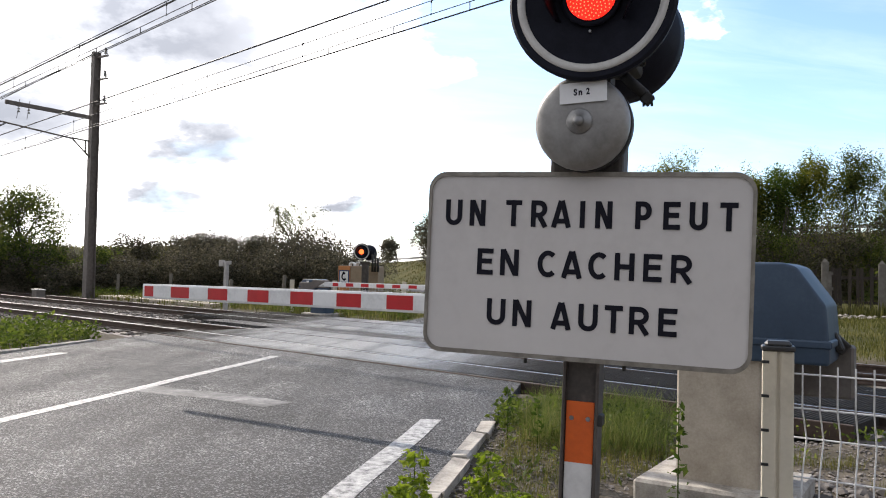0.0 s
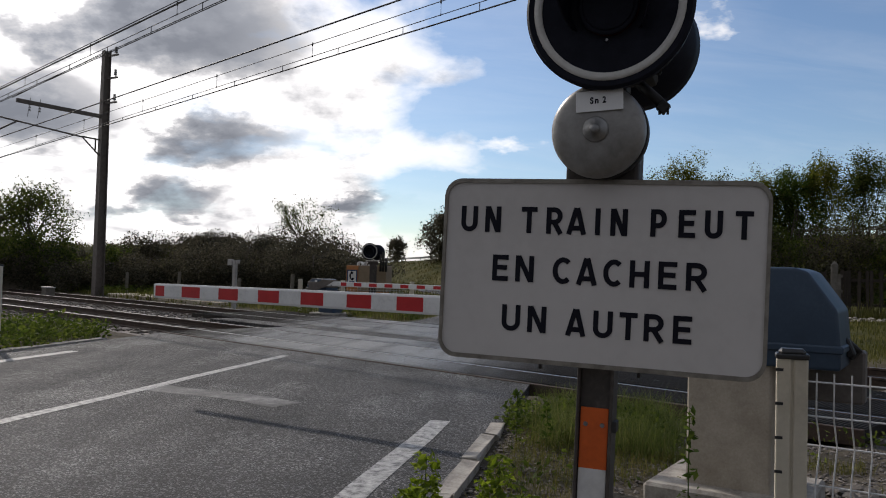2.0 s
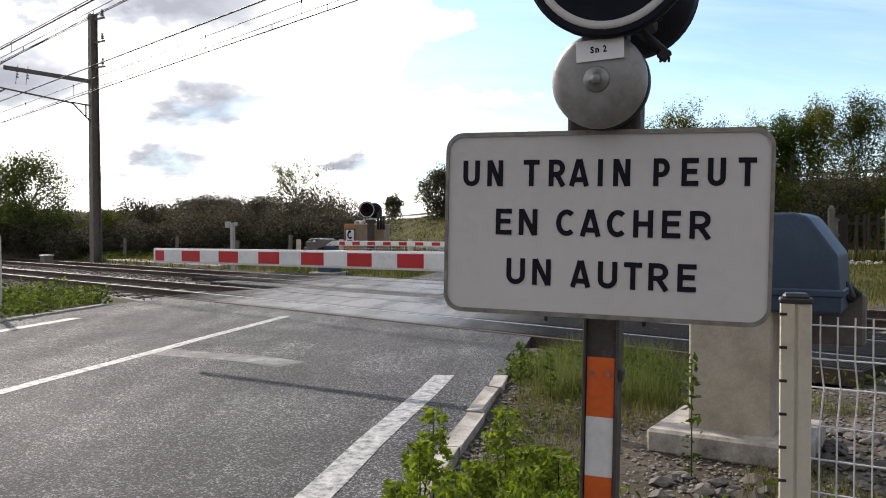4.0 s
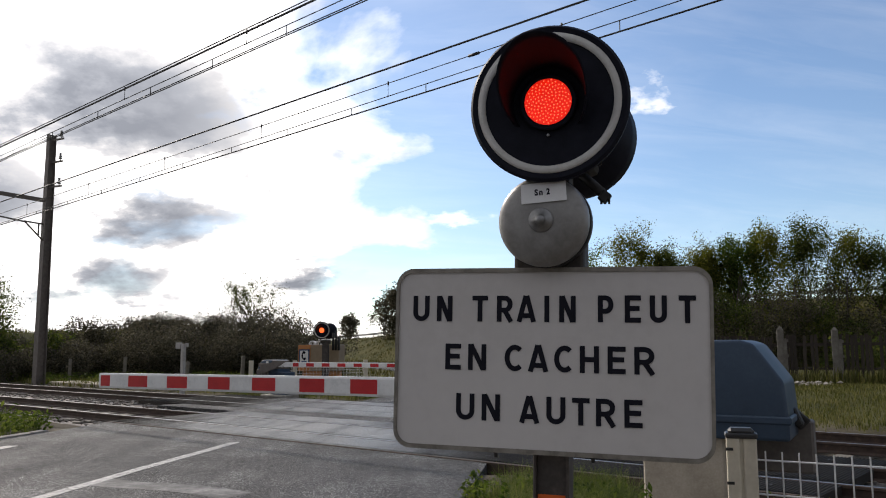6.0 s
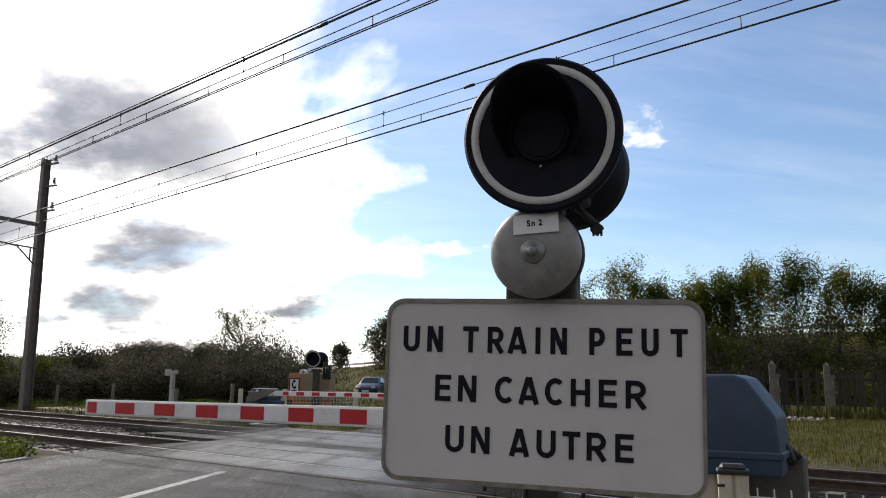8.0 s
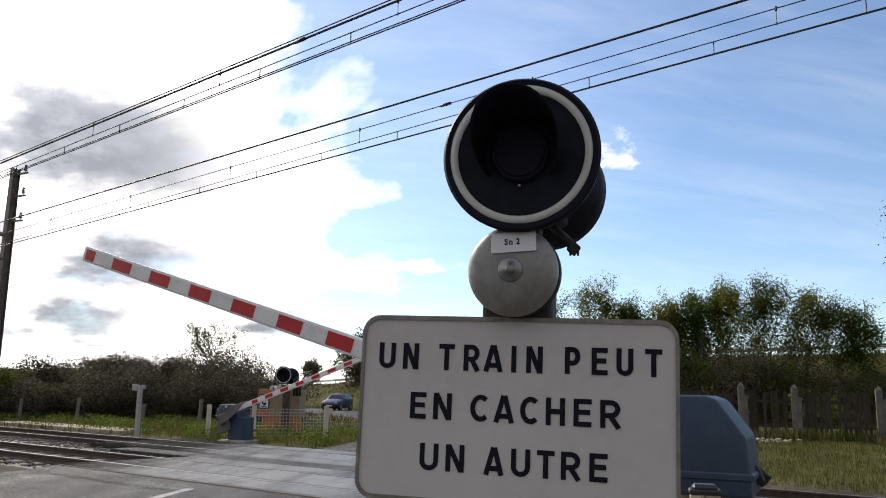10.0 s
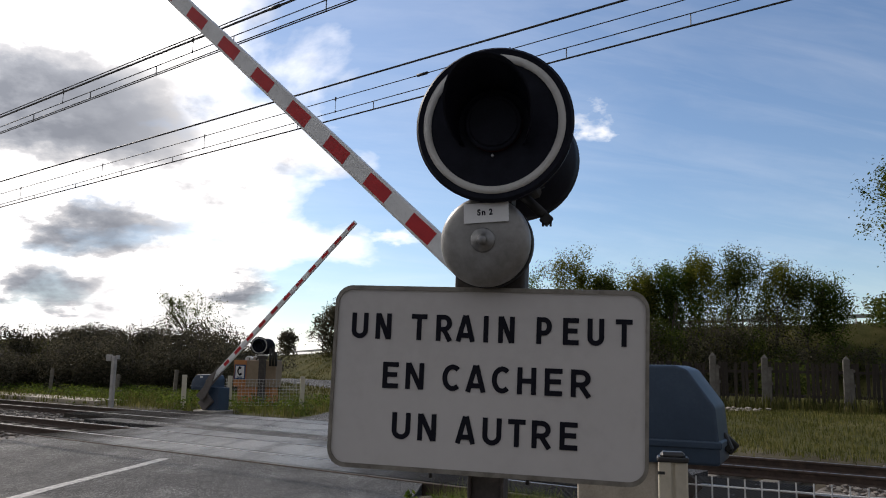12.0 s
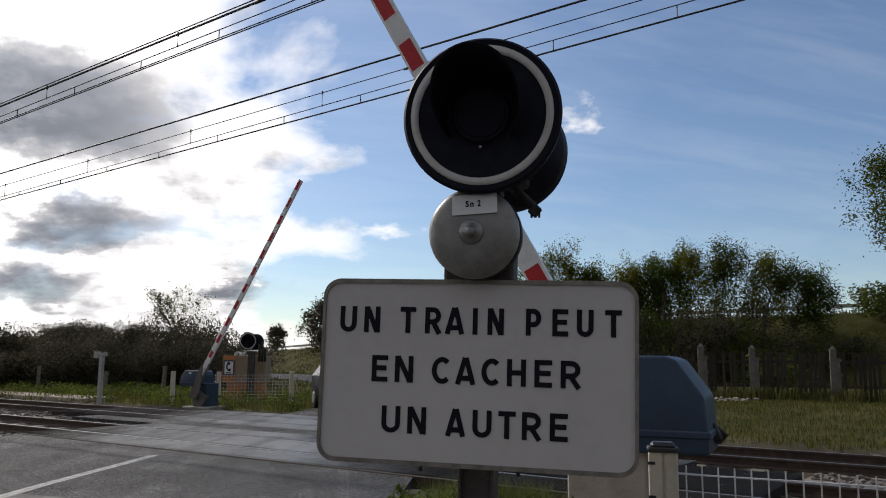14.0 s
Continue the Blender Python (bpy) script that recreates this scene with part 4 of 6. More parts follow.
def insert_mesh():
    """A flat drum: one face dark, the other a lit field with rows of brighter beads."""
    bm = bmesh.new()
    lathe(bm, [(0.0705, -0.006), (0.0705, 0.011)], 40, mat=3)
    for y, face in ((-0.0066, 0), (0.0066, 1)):
        ring = [bm.verts.new((0.0695 * math.cos(2 * math.pi * k / 40), y, 0.0695 * math.sin(2 * math.pi * k / 40))) for k in range(40)]
        bm.faces.new(ring).material_index = face
    for y, face in ((-0.0072, 0), (0.0072, 2)):
        count = 130
        for k in range(count):
            r = 0.066 * math.sqrt((k + 0.5) / count)
            a = k * 2.39996
            c = Vector((r * math.cos(a), y, r * math.sin(a)))
            vs = [bm.verts.new(c + Vector((0.0022 * math.cos(b * 1.0472), 0, 0.0022 * math.sin(b * 1.0472)))) for b in range(6)]
            tip = bm.verts.new(c + Vector((0, math.copysign(0.0014, y), 0)))
            for b in range(6):
                bm.faces.new((vs[b], vs[(b + 1) % 6], tip)).material_index = face
    bmesh.ops.recalc_face_normals(bm, faces=bm.faces)
    return bm


def build_signal():
    t = thing("crossing_signal", SIGN @ pose(0, 0, -1.49), "crossing signal with red lamp, grey bell and white warning panel", "crossing signal")
    up = 1.49
    # channel post
    bm = bmesh.new()
    box(bm, 0.010, 0.10, 2.2, (-0.040, 0.075, 1.10), bevel=0.002)
    box(bm, 0.010, 0.10, 2.2, (0.062, 0.075, 1.10), bevel=0.002)
    box(bm, 0.092, 0.010, 2.2, (0.011, 0.12, 1.10))
    box(bm, 0.092, 0.006, 1.2, (0.011, 0.05, 0.78))
    part("post", bm, POST_BROWN, t, "brown steel channel post")
    for k, z in enumerate((0.978, 0.79, 0.602, 0.414, 0.226)):
        bm = bmesh.new()
        box(bm, 0.086, 0.004, 0.188, (0.011, 0.040, z), bevel=0.001)
        part("band", bm, BAND_WHITE if k % 2 else BAND_ORANGE, t, "white reflective band" if k % 2 else "orange reflective band")
    for x in (-0.015, 0.036):
        bm = bmesh.new()
        tube(bm, 0.008, 0.006, (x, 0.039, 1.02), (x, 0.033, 1.02), 10)
        part("bolt", bm, STEEL, t)
    bm = bmesh.new()
    box(bm, 0.014, 0.05, 0.035, (0.074, 0.05, 1.02), bevel=0.003)
    part("clamp", bm, DARK_STEEL, t)
    # warning panel
    bm = bmesh.new()
    prism(bm, rounded(0.988, 0.560, 0.055), 0.006, z0=-0.004)
    panel = part("warning_panel", bm, SIGN_WHITE, t, "white enamelled panel with black capitals", pose(0, 0, up))
    bm = bmesh.new()
    outer, inner = rounded(0.996, 0.578, 0.059), rounded(0.974, 0.550, 0.048)
    n = len(outer)
    loops = [[bm.verts.new((x, y, z)) for x, z in o] for o, y in ((inner, -0.0055), (inner, -0.010), (outer, -0.010), (outer, 0.022))]
    for a, b in zip(loops, loops[1:]):
        for k in range(n):
            bm.faces.new((a[k], a[(k + 1) % n], b[(k + 1) % n], b[k])).smooth = False
    bmesh.ops.recalc_face_normals(bm, faces=bm.faces)
    part("panel_edge", bm, SIGN_EDGE, panel, "dirty grey folded rim", pose(0, 0, -0.004))
    for word, z, spans in (("UN", 0.1135, ((-0.439, -0.384), (-0.358, -0.306))),
                           ("TRAIN", 0.1140, ((-0.239, -0.188), (-0.158, -0.106), (-0.094, -0.032), (-0.006, 0.010), (0.041, 0.092))),
                           ("PEUT", 0.1150, ((0.160, 0.207), (0.241, 0.289), (0.315, 0.365), (0.399, 0.449))),
                           ("EN", -0.0405, ((-0.3265, -0.2745), (-0.2507, -0.1915))),
                           ("CACHER", -0.0405, ((-0.1313, -0.0716), (-0.057, 0.0073), (0.0255, 0.0844), (0.1047, 0.1628), (0.1887, 0.2424), (0.268, 0.3283))),
                           ("UN", -0.1970, ((-0.2881, -0.2283), (-0.2041, -0.145))),
                           ("AUTRE", -0.1985, ((-0.0835, -0.0203), (0.0017, 0.0603), (0.0805, 0.1339), (0.1531, 0.2118), (0.2373, 0.2908)))):
        spell(word, spans, z, 0.0825, panel)
    for x in (-0.165, 0.14):
        bm = bmesh.new()
        box(bm, 0.045, 0.03, 0.012, (x, 0.03, -0.288), bevel=0.002)
        tube(bm, 0.006, 0.006, (x, 0.03, -0.29), (x, 0.03, -0.312), 8)
        part("bracket", bm, DARK_STEEL, panel)
    for z in (0.15, -0.15):
        bm = bmesh.new()
        box(bm, 0.80, 0.022, 0.04, (0, 0.013, z), bevel=0.003)
        part("stiffener", bm, GALVA, panel)
    # collar under the bell
    bm = bmesh.new()
    box(bm, 0.225, 0.12, 0.26, (0.004, 0.075, up + 0.37), bevel=0.012, seg=2)
    part("bell_bracket", bm, POST_BROWN, t, "dark steel bell bracket")
    bell = part("bell", bell_mesh(), [BELL_GREY, DARK_STEEL], t, "grey metal alarm bell", pose(0.004, -0.035, up + 0.423, 3, 0, 0))
    bm = bmesh.new()
    lathe(bm, [(0.038, 0.088), (0.038, 0.096), (0.034, 0.100), (0.016, 0.101), (0.016, 0.112), (0.012, 0.119), (0.004, 0.121)], 28)
    part("boss", bm, STEEL, bell, "dark bell boss and nut")
    bm = bmesh.new()
    box(bm, 0.138, 0.0015, 0.062, (0, 0, 0))
    tag = part("label_plate", bm, LABEL_WHITE, bell, "white label", pose(0.008, -0.0925, 0.084, -9, -4, 0))
    x = -0.022
    for c, w in (("S", 0.0105), ("n", 0.0108), ("2", 0.0105)):
        lettering("letter", c, 0.026, (x, -0.0015, -0.0085), tag, LETTER_BLACK, w, 0.0004, 0.0010)
        x += 0.0145 if c == "S" else 0.022
    # lamp facing the road, and one facing away behind it
    head, insert = lamp_head(t, (0.030, -0.115, up + 0.774))
    head.scale = (1.035, 1.035, 1.035)
    bm = bmesh.new()
    lathe(bm, [(0.05, -0.06), (0.13, -0.05), (0.17, 0.0), (0.205, 0.07), (0.21, 0.12), (0.20, 0.125), (0.1, 0.11)], 48)
    part("rear_lamp", bm, BLACK_PAINT, t, "back of a second black lamp housing", pose(0.035, 0.245, up + 0.775, 0, 0, 170))
    bm = bmesh.new()
    box(bm, 0.16, 0.26, 0.20, (0.06, 0.12, up + 0.72), bevel=0.02, seg=2)
    box(bm, 0.05, 0.16, 0.05, (0.02, 0.0, up + 0.80), bevel=0.005)
    part("lamp_bracket", bm, DARK_STEEL, t)
    bm = bmesh.new()
    pts = [(0.115, 0.06, up + 0.63), (0.165, 0.03, up + 0.615), (0.17, 0.02, up + 0.70), (0.15, 0.06, up + 0.78)]
    for a, b in zip(pts, pts[1:]):
        tube(bm, 0.005, 0.005, a, b, 8)
    part("conduit", bm, DARK_STEEL, t)
    bm = bmesh.new()
    tube(bm, 0.016, 0.016, (0.09, 0.04, up + 0.60), (0.178, 0.0, up + 0.515), 12)
    box(bm, 0.03, 0.03, 0.035, (0.182, -0.002, up + 0.505), turn=Euler((0, 0.7, 0)).to_matrix(), bevel=0.003)
    for k in range(3):
        tube(bm, 0.004, 0.004, (0.172 + 0.012 * k, -0.006, up + 0.50), (0.172 + 0.012 * k, -0.006, up + 0.482), 6)
    part("cable_gland", bm, DARK_STEEL, t, "dark cable gland")
    return head, insert


def bell_mesh():
    bm = bmesh.new()
    lathe(bm, [(0.132, -0.035), (0.1425, -0.03), (0.1425, 0.028)], 48, mat=1)
    lathe(bm, [(0.139, 0.030), (0.1405, 0.036), (0.140, 0.052), (0.136, 0.064), (0.127, 0.075), (0.110, 0.083), (0.08, 0.089), (0.04, 0.092), (0.0005, 0.0925)], 56, mat=0)
    return bm


SIGNAL_HEAD, SIGNAL_INSERT = build_signal()


# ---- barriers ----
def arm_mesh(length, height, near_h):
    """A hollow box beam, slightly higher at the root, with red fields let into the white; lies along +x from the pivot."""
    bm = bmesh.new()
    sect = lambda h: [(-0.035, -h / 2 + 0.02), (-0.028, -h / 2), (0.028, -h / 2), (0.035, -h / 2 + 0.02), (0.035, h / 2 - 0.02), (0.028, h / 2), (-0.028, h / 2), (-0.035, h / 2 - 0.02)]
    va = [bm.verts.new((0, y, z)) for y, z in sect(near_h)]
    vb = [bm.verts.new((length, y, z)) for y, z in sect(height)]
    for k in range(8):
        bm.faces.new((va[k], va[(k + 1) % 8], vb[(k + 1) % 8], vb[k]))
    bm.faces.new(va[::-1])
    bm.faces.new(vb)
    bmesh.ops.recalc_face_normals(bm, faces=bm.faces)
    return bm


def stripe_mesh(x0, x1, h0, h1, length, margin):
    """A thin red field on both faces of the beam."""
    bm = bmesh.new()
    for s in (-1, 1):
        y = s * 0.0365
        pts = []
        for x in (x0, x1):
            h = h0 + (h1 - h0) * x / length - 2 * margin
            pts += [(x, y, -h / 2), (x, y, h / 2)]
        vs = [bm.verts.new(p) for p in (pts[0], pts[2], pts[3], pts[1])]
        bm.faces.new(vs)
    return bm


def barrier(place, yaw, length, label, pitch=0.668, red=0.33, tip_h=0.150, root_h=0.172, hood_size=(1, 1, 1), hood_at=(0, 0, 0), base=None, arm_z=1.08, cut=0.0):
    """The drive with its hood, and the arm as a part that swings on the drive. Returns the arm."""
    t = thing("crossing_barrier", pose(place[0], place[1], 0, 0, 0, yaw), label, "barrier", "crossing barriers")
    # local x: along the lowered arm; the housing stands about the pivot
    bm = bmesh.new()
    tall = 0.95 if base is None else 0.70
    box(bm, 0.52, 0.50, tall, (-0.09, 0.36, tall / 2), bevel=0.012)
    part("pedestal", bm, base or CONCRETE, t, "stained concrete pedestal" if base is None else "faded blue pedestal")
    bm = bmesh.new()
    box(bm, 0.98, 0.85, 0.16, (-0.09, 0.36, -0.03), bevel=0.02)
    part("footing", bm, KERB_STONE, t, "pale concrete footing slab")
    outline = [(-0.72, 0.86), (0.16, 0.86), (0.16, 1.30), (0.11, 1.44), (0.03, 1.475), (-0.46, 1.475), (-0.535, 1.45), (-0.70, 1.22), (-0.72, 0.98)]
    bm = bmesh.new()
    prism(bm, outline, 0.56, z0=0.09)
    bmesh.ops.bevel(bm, geom=list(bm.edges), offset=0.022, segments=3, affect="EDGES", profile=0.6)
    for f in bm.faces:
        f.smooth = True
    hood = part("hood", bm, HOOD_BLUE, t, "faded blue moulded drive hood", Matrix.Translation(hood_at) @ Matrix.Diagonal((*hood_size, 1)))
    bm = bmesh.new()
    box(bm, 0.91, 0.585, 0.05, (-0.28, 0.37, 0.985), bevel=0.01)
    part("hood_rim", bm, HOOD_BLUE, hood)
    bm = bmesh.new()
    box(bm, 0.10, 0.003, 0.07, (-0.3, 0.088, 1.38))
    part("label_plate", bm, LABEL_WHITE, hood)
    bm = bmesh.new()
    box(bm, 0.05, 0.10, 0.12, (-0.745, 0.30, 0.97), turn=Euler((0, 0.4, 0)).to_matrix(), bevel=0.01)
    box(bm, 0.09, 0.05, 0.05, (-0.77, 0.22, 0.93), turn=Euler((0, 0.8, 0.3)).to_matrix(), bevel=0.008)
    tube(bm, 0.02, 0.02, (-0.72, 0.26, 1.02), (-0.80, 0.24, 0.94), 8)
    part("latch", bm, DARK_STEEL, t, "black latch and cables")
    arm = part("arm", arm_mesh(length, tip_h, root_h), ARM_WHITE, t, "white barrier arm with red fields", pose(0, 0, arm_z))
    x = length - 0.03 + cut
    while x > 0.75:
        x0 = max(0.6, x - red)
        part("red_field", stripe_mesh(x0, min(x, length - 0.03), root_h, tip_h, length, 0.022), ARM_RED, arm)
        x -= pitch
    bm = bmesh.new()
    box(bm, 0.62, 0.05, 0.24, (0.12, 0.0, 0), bevel=0.01)
    box(bm, 0.62, 0.035, 0.12, (-0.40, 0.0, -0.02), bevel=0.01)
    box(bm, 0.42, 0.16, 0.34, (-0.62, 0.11, -0.31), bevel=0.015)
    box(bm, 0.05, 0.04, 0.30, (-0.62, 0.0, -0.14))
    part("counterweight", bm, POLE_STEEL, arm, "weathered counterweight and arm bracket")
    bm = bmesh.new()
    prism(bm, [(-0.66, -0.22), (-0.50, -0.26), (-0.05, -0.12), (0.35, 0.09), (0.0, 0.12), (-0.40, 0.0), (-0.64, -0.12)], 0.03, z0=-0.06)
    part("side_plate", bm, POLE_STEEL, arm, "grey steel lever plate")
    for k in range(2):
        bm = bmesh.new()
        tube(bm, 0.02, 0.02, (0.0 + 0.24 * k, -0.026, 0.05 - 0.1 * k), (0.0 + 0.24 * k, -0.045, 0.05 - 0.1 * k), 6)
        part("bolt", bm, STEEL, arm)
    return arm


# the near arm lies parallel to the rails and points away to the left
NEAR_ARM = barrier((2.049, 5.869), 147.6, 6.26, "red and white crossing barrier on a faded blue drive", 0.573, 0.287, 0.157, 0.18, hood_at=(-0.02, 0, -0.015), cut=0.14)
FAR_ARM = barrier((-3.52, 24.52), -31.7, 6.33, "red and white crossing barrier beyond the tracks", 0.549, 0.275, 0.125, 0.15, hood_size=(0.88, 1, 0.72), hood_at=(-0.2, 0.0, 0), base=HOOD_BLUE, arm_z=0.93)


# ---- overhead line ----
def wire_z(base, slope, x):
    return base + slope * max(x, -46.0)


def build_overhead():
    groups = [(9.96, [("contact_wire", 8.06, 0.0415, 0.013), ("contact_wire", 8.10, 0.0415, 0.012), ("auxiliary_wire", 8.30, 0.0440, 0.011), ("messenger_wire", 8.54, 0.0425, 0.024), ("feeder_wire", 8.61, 0.0425, 0.013)], -9.86, -13.6),
              (13.8, [("contact_wire", 7.69, 0.0355, 0.019), ("auxiliary_wire", 7.95, 0.0410, 0.011), ("carrier_wire", 8.22, 0.0370, 0.011), ("messenger_wire", 8.52, 0.0315, 0.024)], -12.0, -13.2)]
    for y, wires, first, hung in groups:
        t = thing("overhead_line", RAIL @ pose(0, y, 0), "dark overhead wires with droppers above the track", "overhead line", "overhead lines")
        for name, base, slope, r in wires:
            bm = bmesh.new()
            xs = [-120, -80, -46, -20, -8, 6, 40]
            for a, b in zip(xs, xs[1:]):
                tube(bm, r, r, (a, 0, wire_z(base, slope, a)), (b, 0, wire_z(base, slope, b)), 5, caps=False)
            part(name, bm, WIRE_DARK, t)
        near = y < 10
        for k in range(-6, 16):
            # short droppers that hold the contact wire
            x = first - 2.47 * k
            lo, hi = (wires[0], wires[2]) if near else (wires[0], wires[1])
            bm = bmesh.new()
            tube(bm, 0.011, 0.011, (x, 0, wire_z(lo[1], lo[2], x)), (x, 0, wire_z(hi[1], hi[2], x)), 5)
            part("dropper", bm, WIRE_DARK, t)
        for k in range(-3, 8):
            # clamps and droppers from the wires above
            x = hung - 4.85 * k
            lo, hi = (wires[2], wires[3]) if near else (wires[1], wires[2])
            bm = bmesh.new()
            top, foot = wire_z(hi[1], hi[2], x), wire_z(lo[1], lo[2], x)
            tube(bm, 0.007, 0.007, (x, 0, foot), (x, 0, top), 4)
            tube(bm, 0.020, 0.020, (x, 0, top - 0.05), (x, 0, top + 0.04), 6)
            tube(bm, 0.014, 0.014, (x, 0, foot - 0.02), (x, 0, foot + 0.03), 6)
            part("dropper", bm, WIRE_DARK, t)
        # a joint in the upper wire
        bm = bmesh.new()
        w = wires[3] if near else wires[2]
        x = -11.2 if near else -10.6
        tube(bm, 0.035, 0.035, (x - 0.14, 0, wire_z(w[1], w[2], x - 0.14)), (x + 0.14, 0, wire_z(w[1], w[2], x + 0.14)), 8)
        part("wire_joint", bm, WIRE_DARK, t)


build_overhead()


def build_mast():
    t = thing("catenary_mast", pose(-15.12, 35.85, -0.2, 0, 0, -43), "dark steel catenary mast with brackets and insulators", "mast")
    H = 10.92
    bm = bmesh.new()
    for s in (-1, 1):
        vs = []
        for z, w in ((0, 0.20), (H, 0.15)):
            vs.append((z, w))
        for x0, x1, y0, y1 in ((-1, 1, s * 1.0, s * 0.86),):
            pts = [bm.verts.new((x * w, y * w, z)) for z, w in vs for x, y in ((x0, y0), (x1, y0), (x1, y1), (x0, y1))]
            for k in range(4):
                bm.faces.new((pts[k], pts[(k + 1) % 4], pts[4 + (k + 1) % 4], pts[4 + k]))
            bm.faces.new(pts[4:])
    box(bm, 0.04, 0.30, H, (0, 0, H / 2))
    bmesh.ops.recalc_face_normals(bm, faces=bm.faces)
    part("mast_post", bm, POLE_STEEL, t)
    for z in (10.62, 9.63, 8.55):
        bm = bmesh.new()
        box(bm, 1.0, 0.07, 0.07, (0.62, 0, z), turn=Euler((0, 0.07, 0)).to_matrix())
        br = part("bracket", bm, POLE_STEEL, t)
        bm = bmesh.new()
        tube(bm, 0.02, 0.02, (0.92, 0, z - 0.05), (0.92, 0, z + 0.2), 6)
        for k in range(3):
            tube(bm, 0.085 - 0.015 * k, 0.05, (0.92, 0, z + 0.08 + 0.09 * k), (0.92, 0, z + 0.15 + 0.09 * k), 10)
        part("insulator", bm, INSULATOR, br, "grey glass insulator")
    bm = bmesh.new()
    box(bm, 0.12, 3.6, 0.16, (0, -1.85, 8.05), turn=Euler((-0.035, 0, 0)).to_matrix())
    part("boom", bm, POLE_STEEL, t)
    bm = bmesh.new()
    for a, b in (((0, -0.1, 6.95), (0, -0.95, 7.0)), ((0, -0.1, 6.2), (0, -0.95, 7.0)), ((0, -0.95, 6.98), (0, -4.4, 7.35)), ((0, -3.6, 7.25), (0, -4.6, 6.6)), ((0, -0.35, 6.4), (0, -0.35, 6.95))):
        tube(bm, 0.035, 0.035, a, b, 8)
    part("cantilever", bm, POLE_STEEL, t)
    bm = bmesh.new()
    tube(bm, 0.015, 0.015, (0, 0, H), (-1.2, -3.4, 8.4), 5)
    part("stay_wire", bm, WIRE_DARK, t)
    for y in (-2.7, -3.1):
        bm = bmesh.new()
        tube(bm, 0.012, 0.012, (0, y, 8.3), (0, y - 0.1, 7.5), 5)
        for k in range(4):
            tube(bm, 0.06, 0.03, (0, y - 0.03, 8.1 - 0.11 * k), (0, y - 0.03, 8.16 - 0.11 * k), 8)
        part("insulator", bm, INSULATOR, t, "hanging string insulator")


build_mast()


# ---- near mesh fence ----
def fence_post(parent, m, h, w=0.098):
    bm = bmesh.new()
    box(bm, w * 0.46, 0.062, h, (-w * 0.27, 0, h / 2), bevel=0.006, seg=2)
    box(bm, w * 0.46, 0.062, h, (w * 0.27, 0.004, h / 2), bevel=0.006, seg=2)
    box(bm, w * 0.16, 0.05, h, (0, 0.006, h / 2))
    p = part("post", bm, FENCE_CREAM, parent, "cream painted slotted fence post", m)
    bm = bmesh.new()
    box(bm, w * 1.08, 0.075, 0.016, (0, 0, h + 0.006), bevel=0.004)
    box(bm, w * 0.86, 0.06, 0.022, (0, 0, h + 0.018), bevel=0.009)
    part("cap", bm, CAP_BLACK, p, "black plastic cap")
    for k in range(int(h / 0.103)):
        bm = bmesh.new()
        z = h - 0.035 - 0.103 * k
        box(bm, 0.022, 0.004, 0.009, (-w * 0.40, -0.0315, z))
        part("slot", bm, CAP_BLACK, p)
    return p


def mesh_panel(parent, m, length, top, pitch_x=0.058, pitch_z=0.103, rows=11, r=0.0026, sides=5):
    """Welded mesh with a V fold; x runs along the panel."""
    def fold(z):
        d = top - z
        for a in (0.103, 0.72):
            if a < d < a + 0.206:
                return 0.085 * (1 - abs(d - a - 0.103) / 0.103)
        return 0.0
    zs = sorted({top + 0.028, *(top - 0.103 * k for k in range(rows)), top - 0.103 * (rows - 1) - 0.02})
    me = None
    for k in range(int(length / pitch_x)):
        if me is None:
            bm = bmesh.new()
            rings = [[bm.verts.new((r * math.cos(6.2832 * i / sides), fold(z) + r * math.sin(6.2832 * i / sides), z)) for i in range(sides)] for z in zs]
            for ra, rb in zip(rings, rings[1:]):
                for i in range(sides):
                    bm.faces.new((ra[i], ra[(i + 1) % sides], rb[(i + 1) % sides], rb[i])).smooth = True
            me = bpy.data.meshes.new("wire")
            bm.to_mesh(me)
            bm.free()
            me.materials.append(WIRE_WHITE)
        ob = new("wire", me)
        ob.parent = parent
        ob.matrix_basis = m @ pose(0.05 + pitch_x * k, 0, 0)
    for k in range(rows):
        z = top - pitch_z * k
        bm = bmesh.new()
        tube(bm, r * 1.1, r * 1.1, (0, fold(z) + 0.004, z), (length, fold(z) + 0.004, z), sides)
        part("wire", bm, WIRE_WHITE, parent, m=m)


def build_near_fence():
    t = thing("mesh_fence", pose(1.038, 2.60, -0.1, 0, 0, -33), "cream slotted post fence with white welded mesh", "fence")
    fence_post(t, pose(0, 0, 0, 0, 0, 12), 1.24, 0.09)
    mesh_panel(t, pose(0.02, 0.0, 0), 2.44, 1.172, pitch_x=0.048)
    fence_post(t, pose(2.5, 0, 0), 1.24, 0.09)


build_near_fence()


def build_verge_fence():
    t = thing("mesh_fence", pose(-7.0, 12.9, -0.1, 0, 0, 158), "white mesh fence panel on the weedy verge", "fence")
    fence_post(t, pose(0, 0, 0), 1.38)
    mesh_panel(t, pose(0.02, 0.0, 0), 2.44, 1.30, r=0.0034, rows=12)
    fence_post(t, pose(2.5, 0, 0), 1.38)


build_verge_fence()


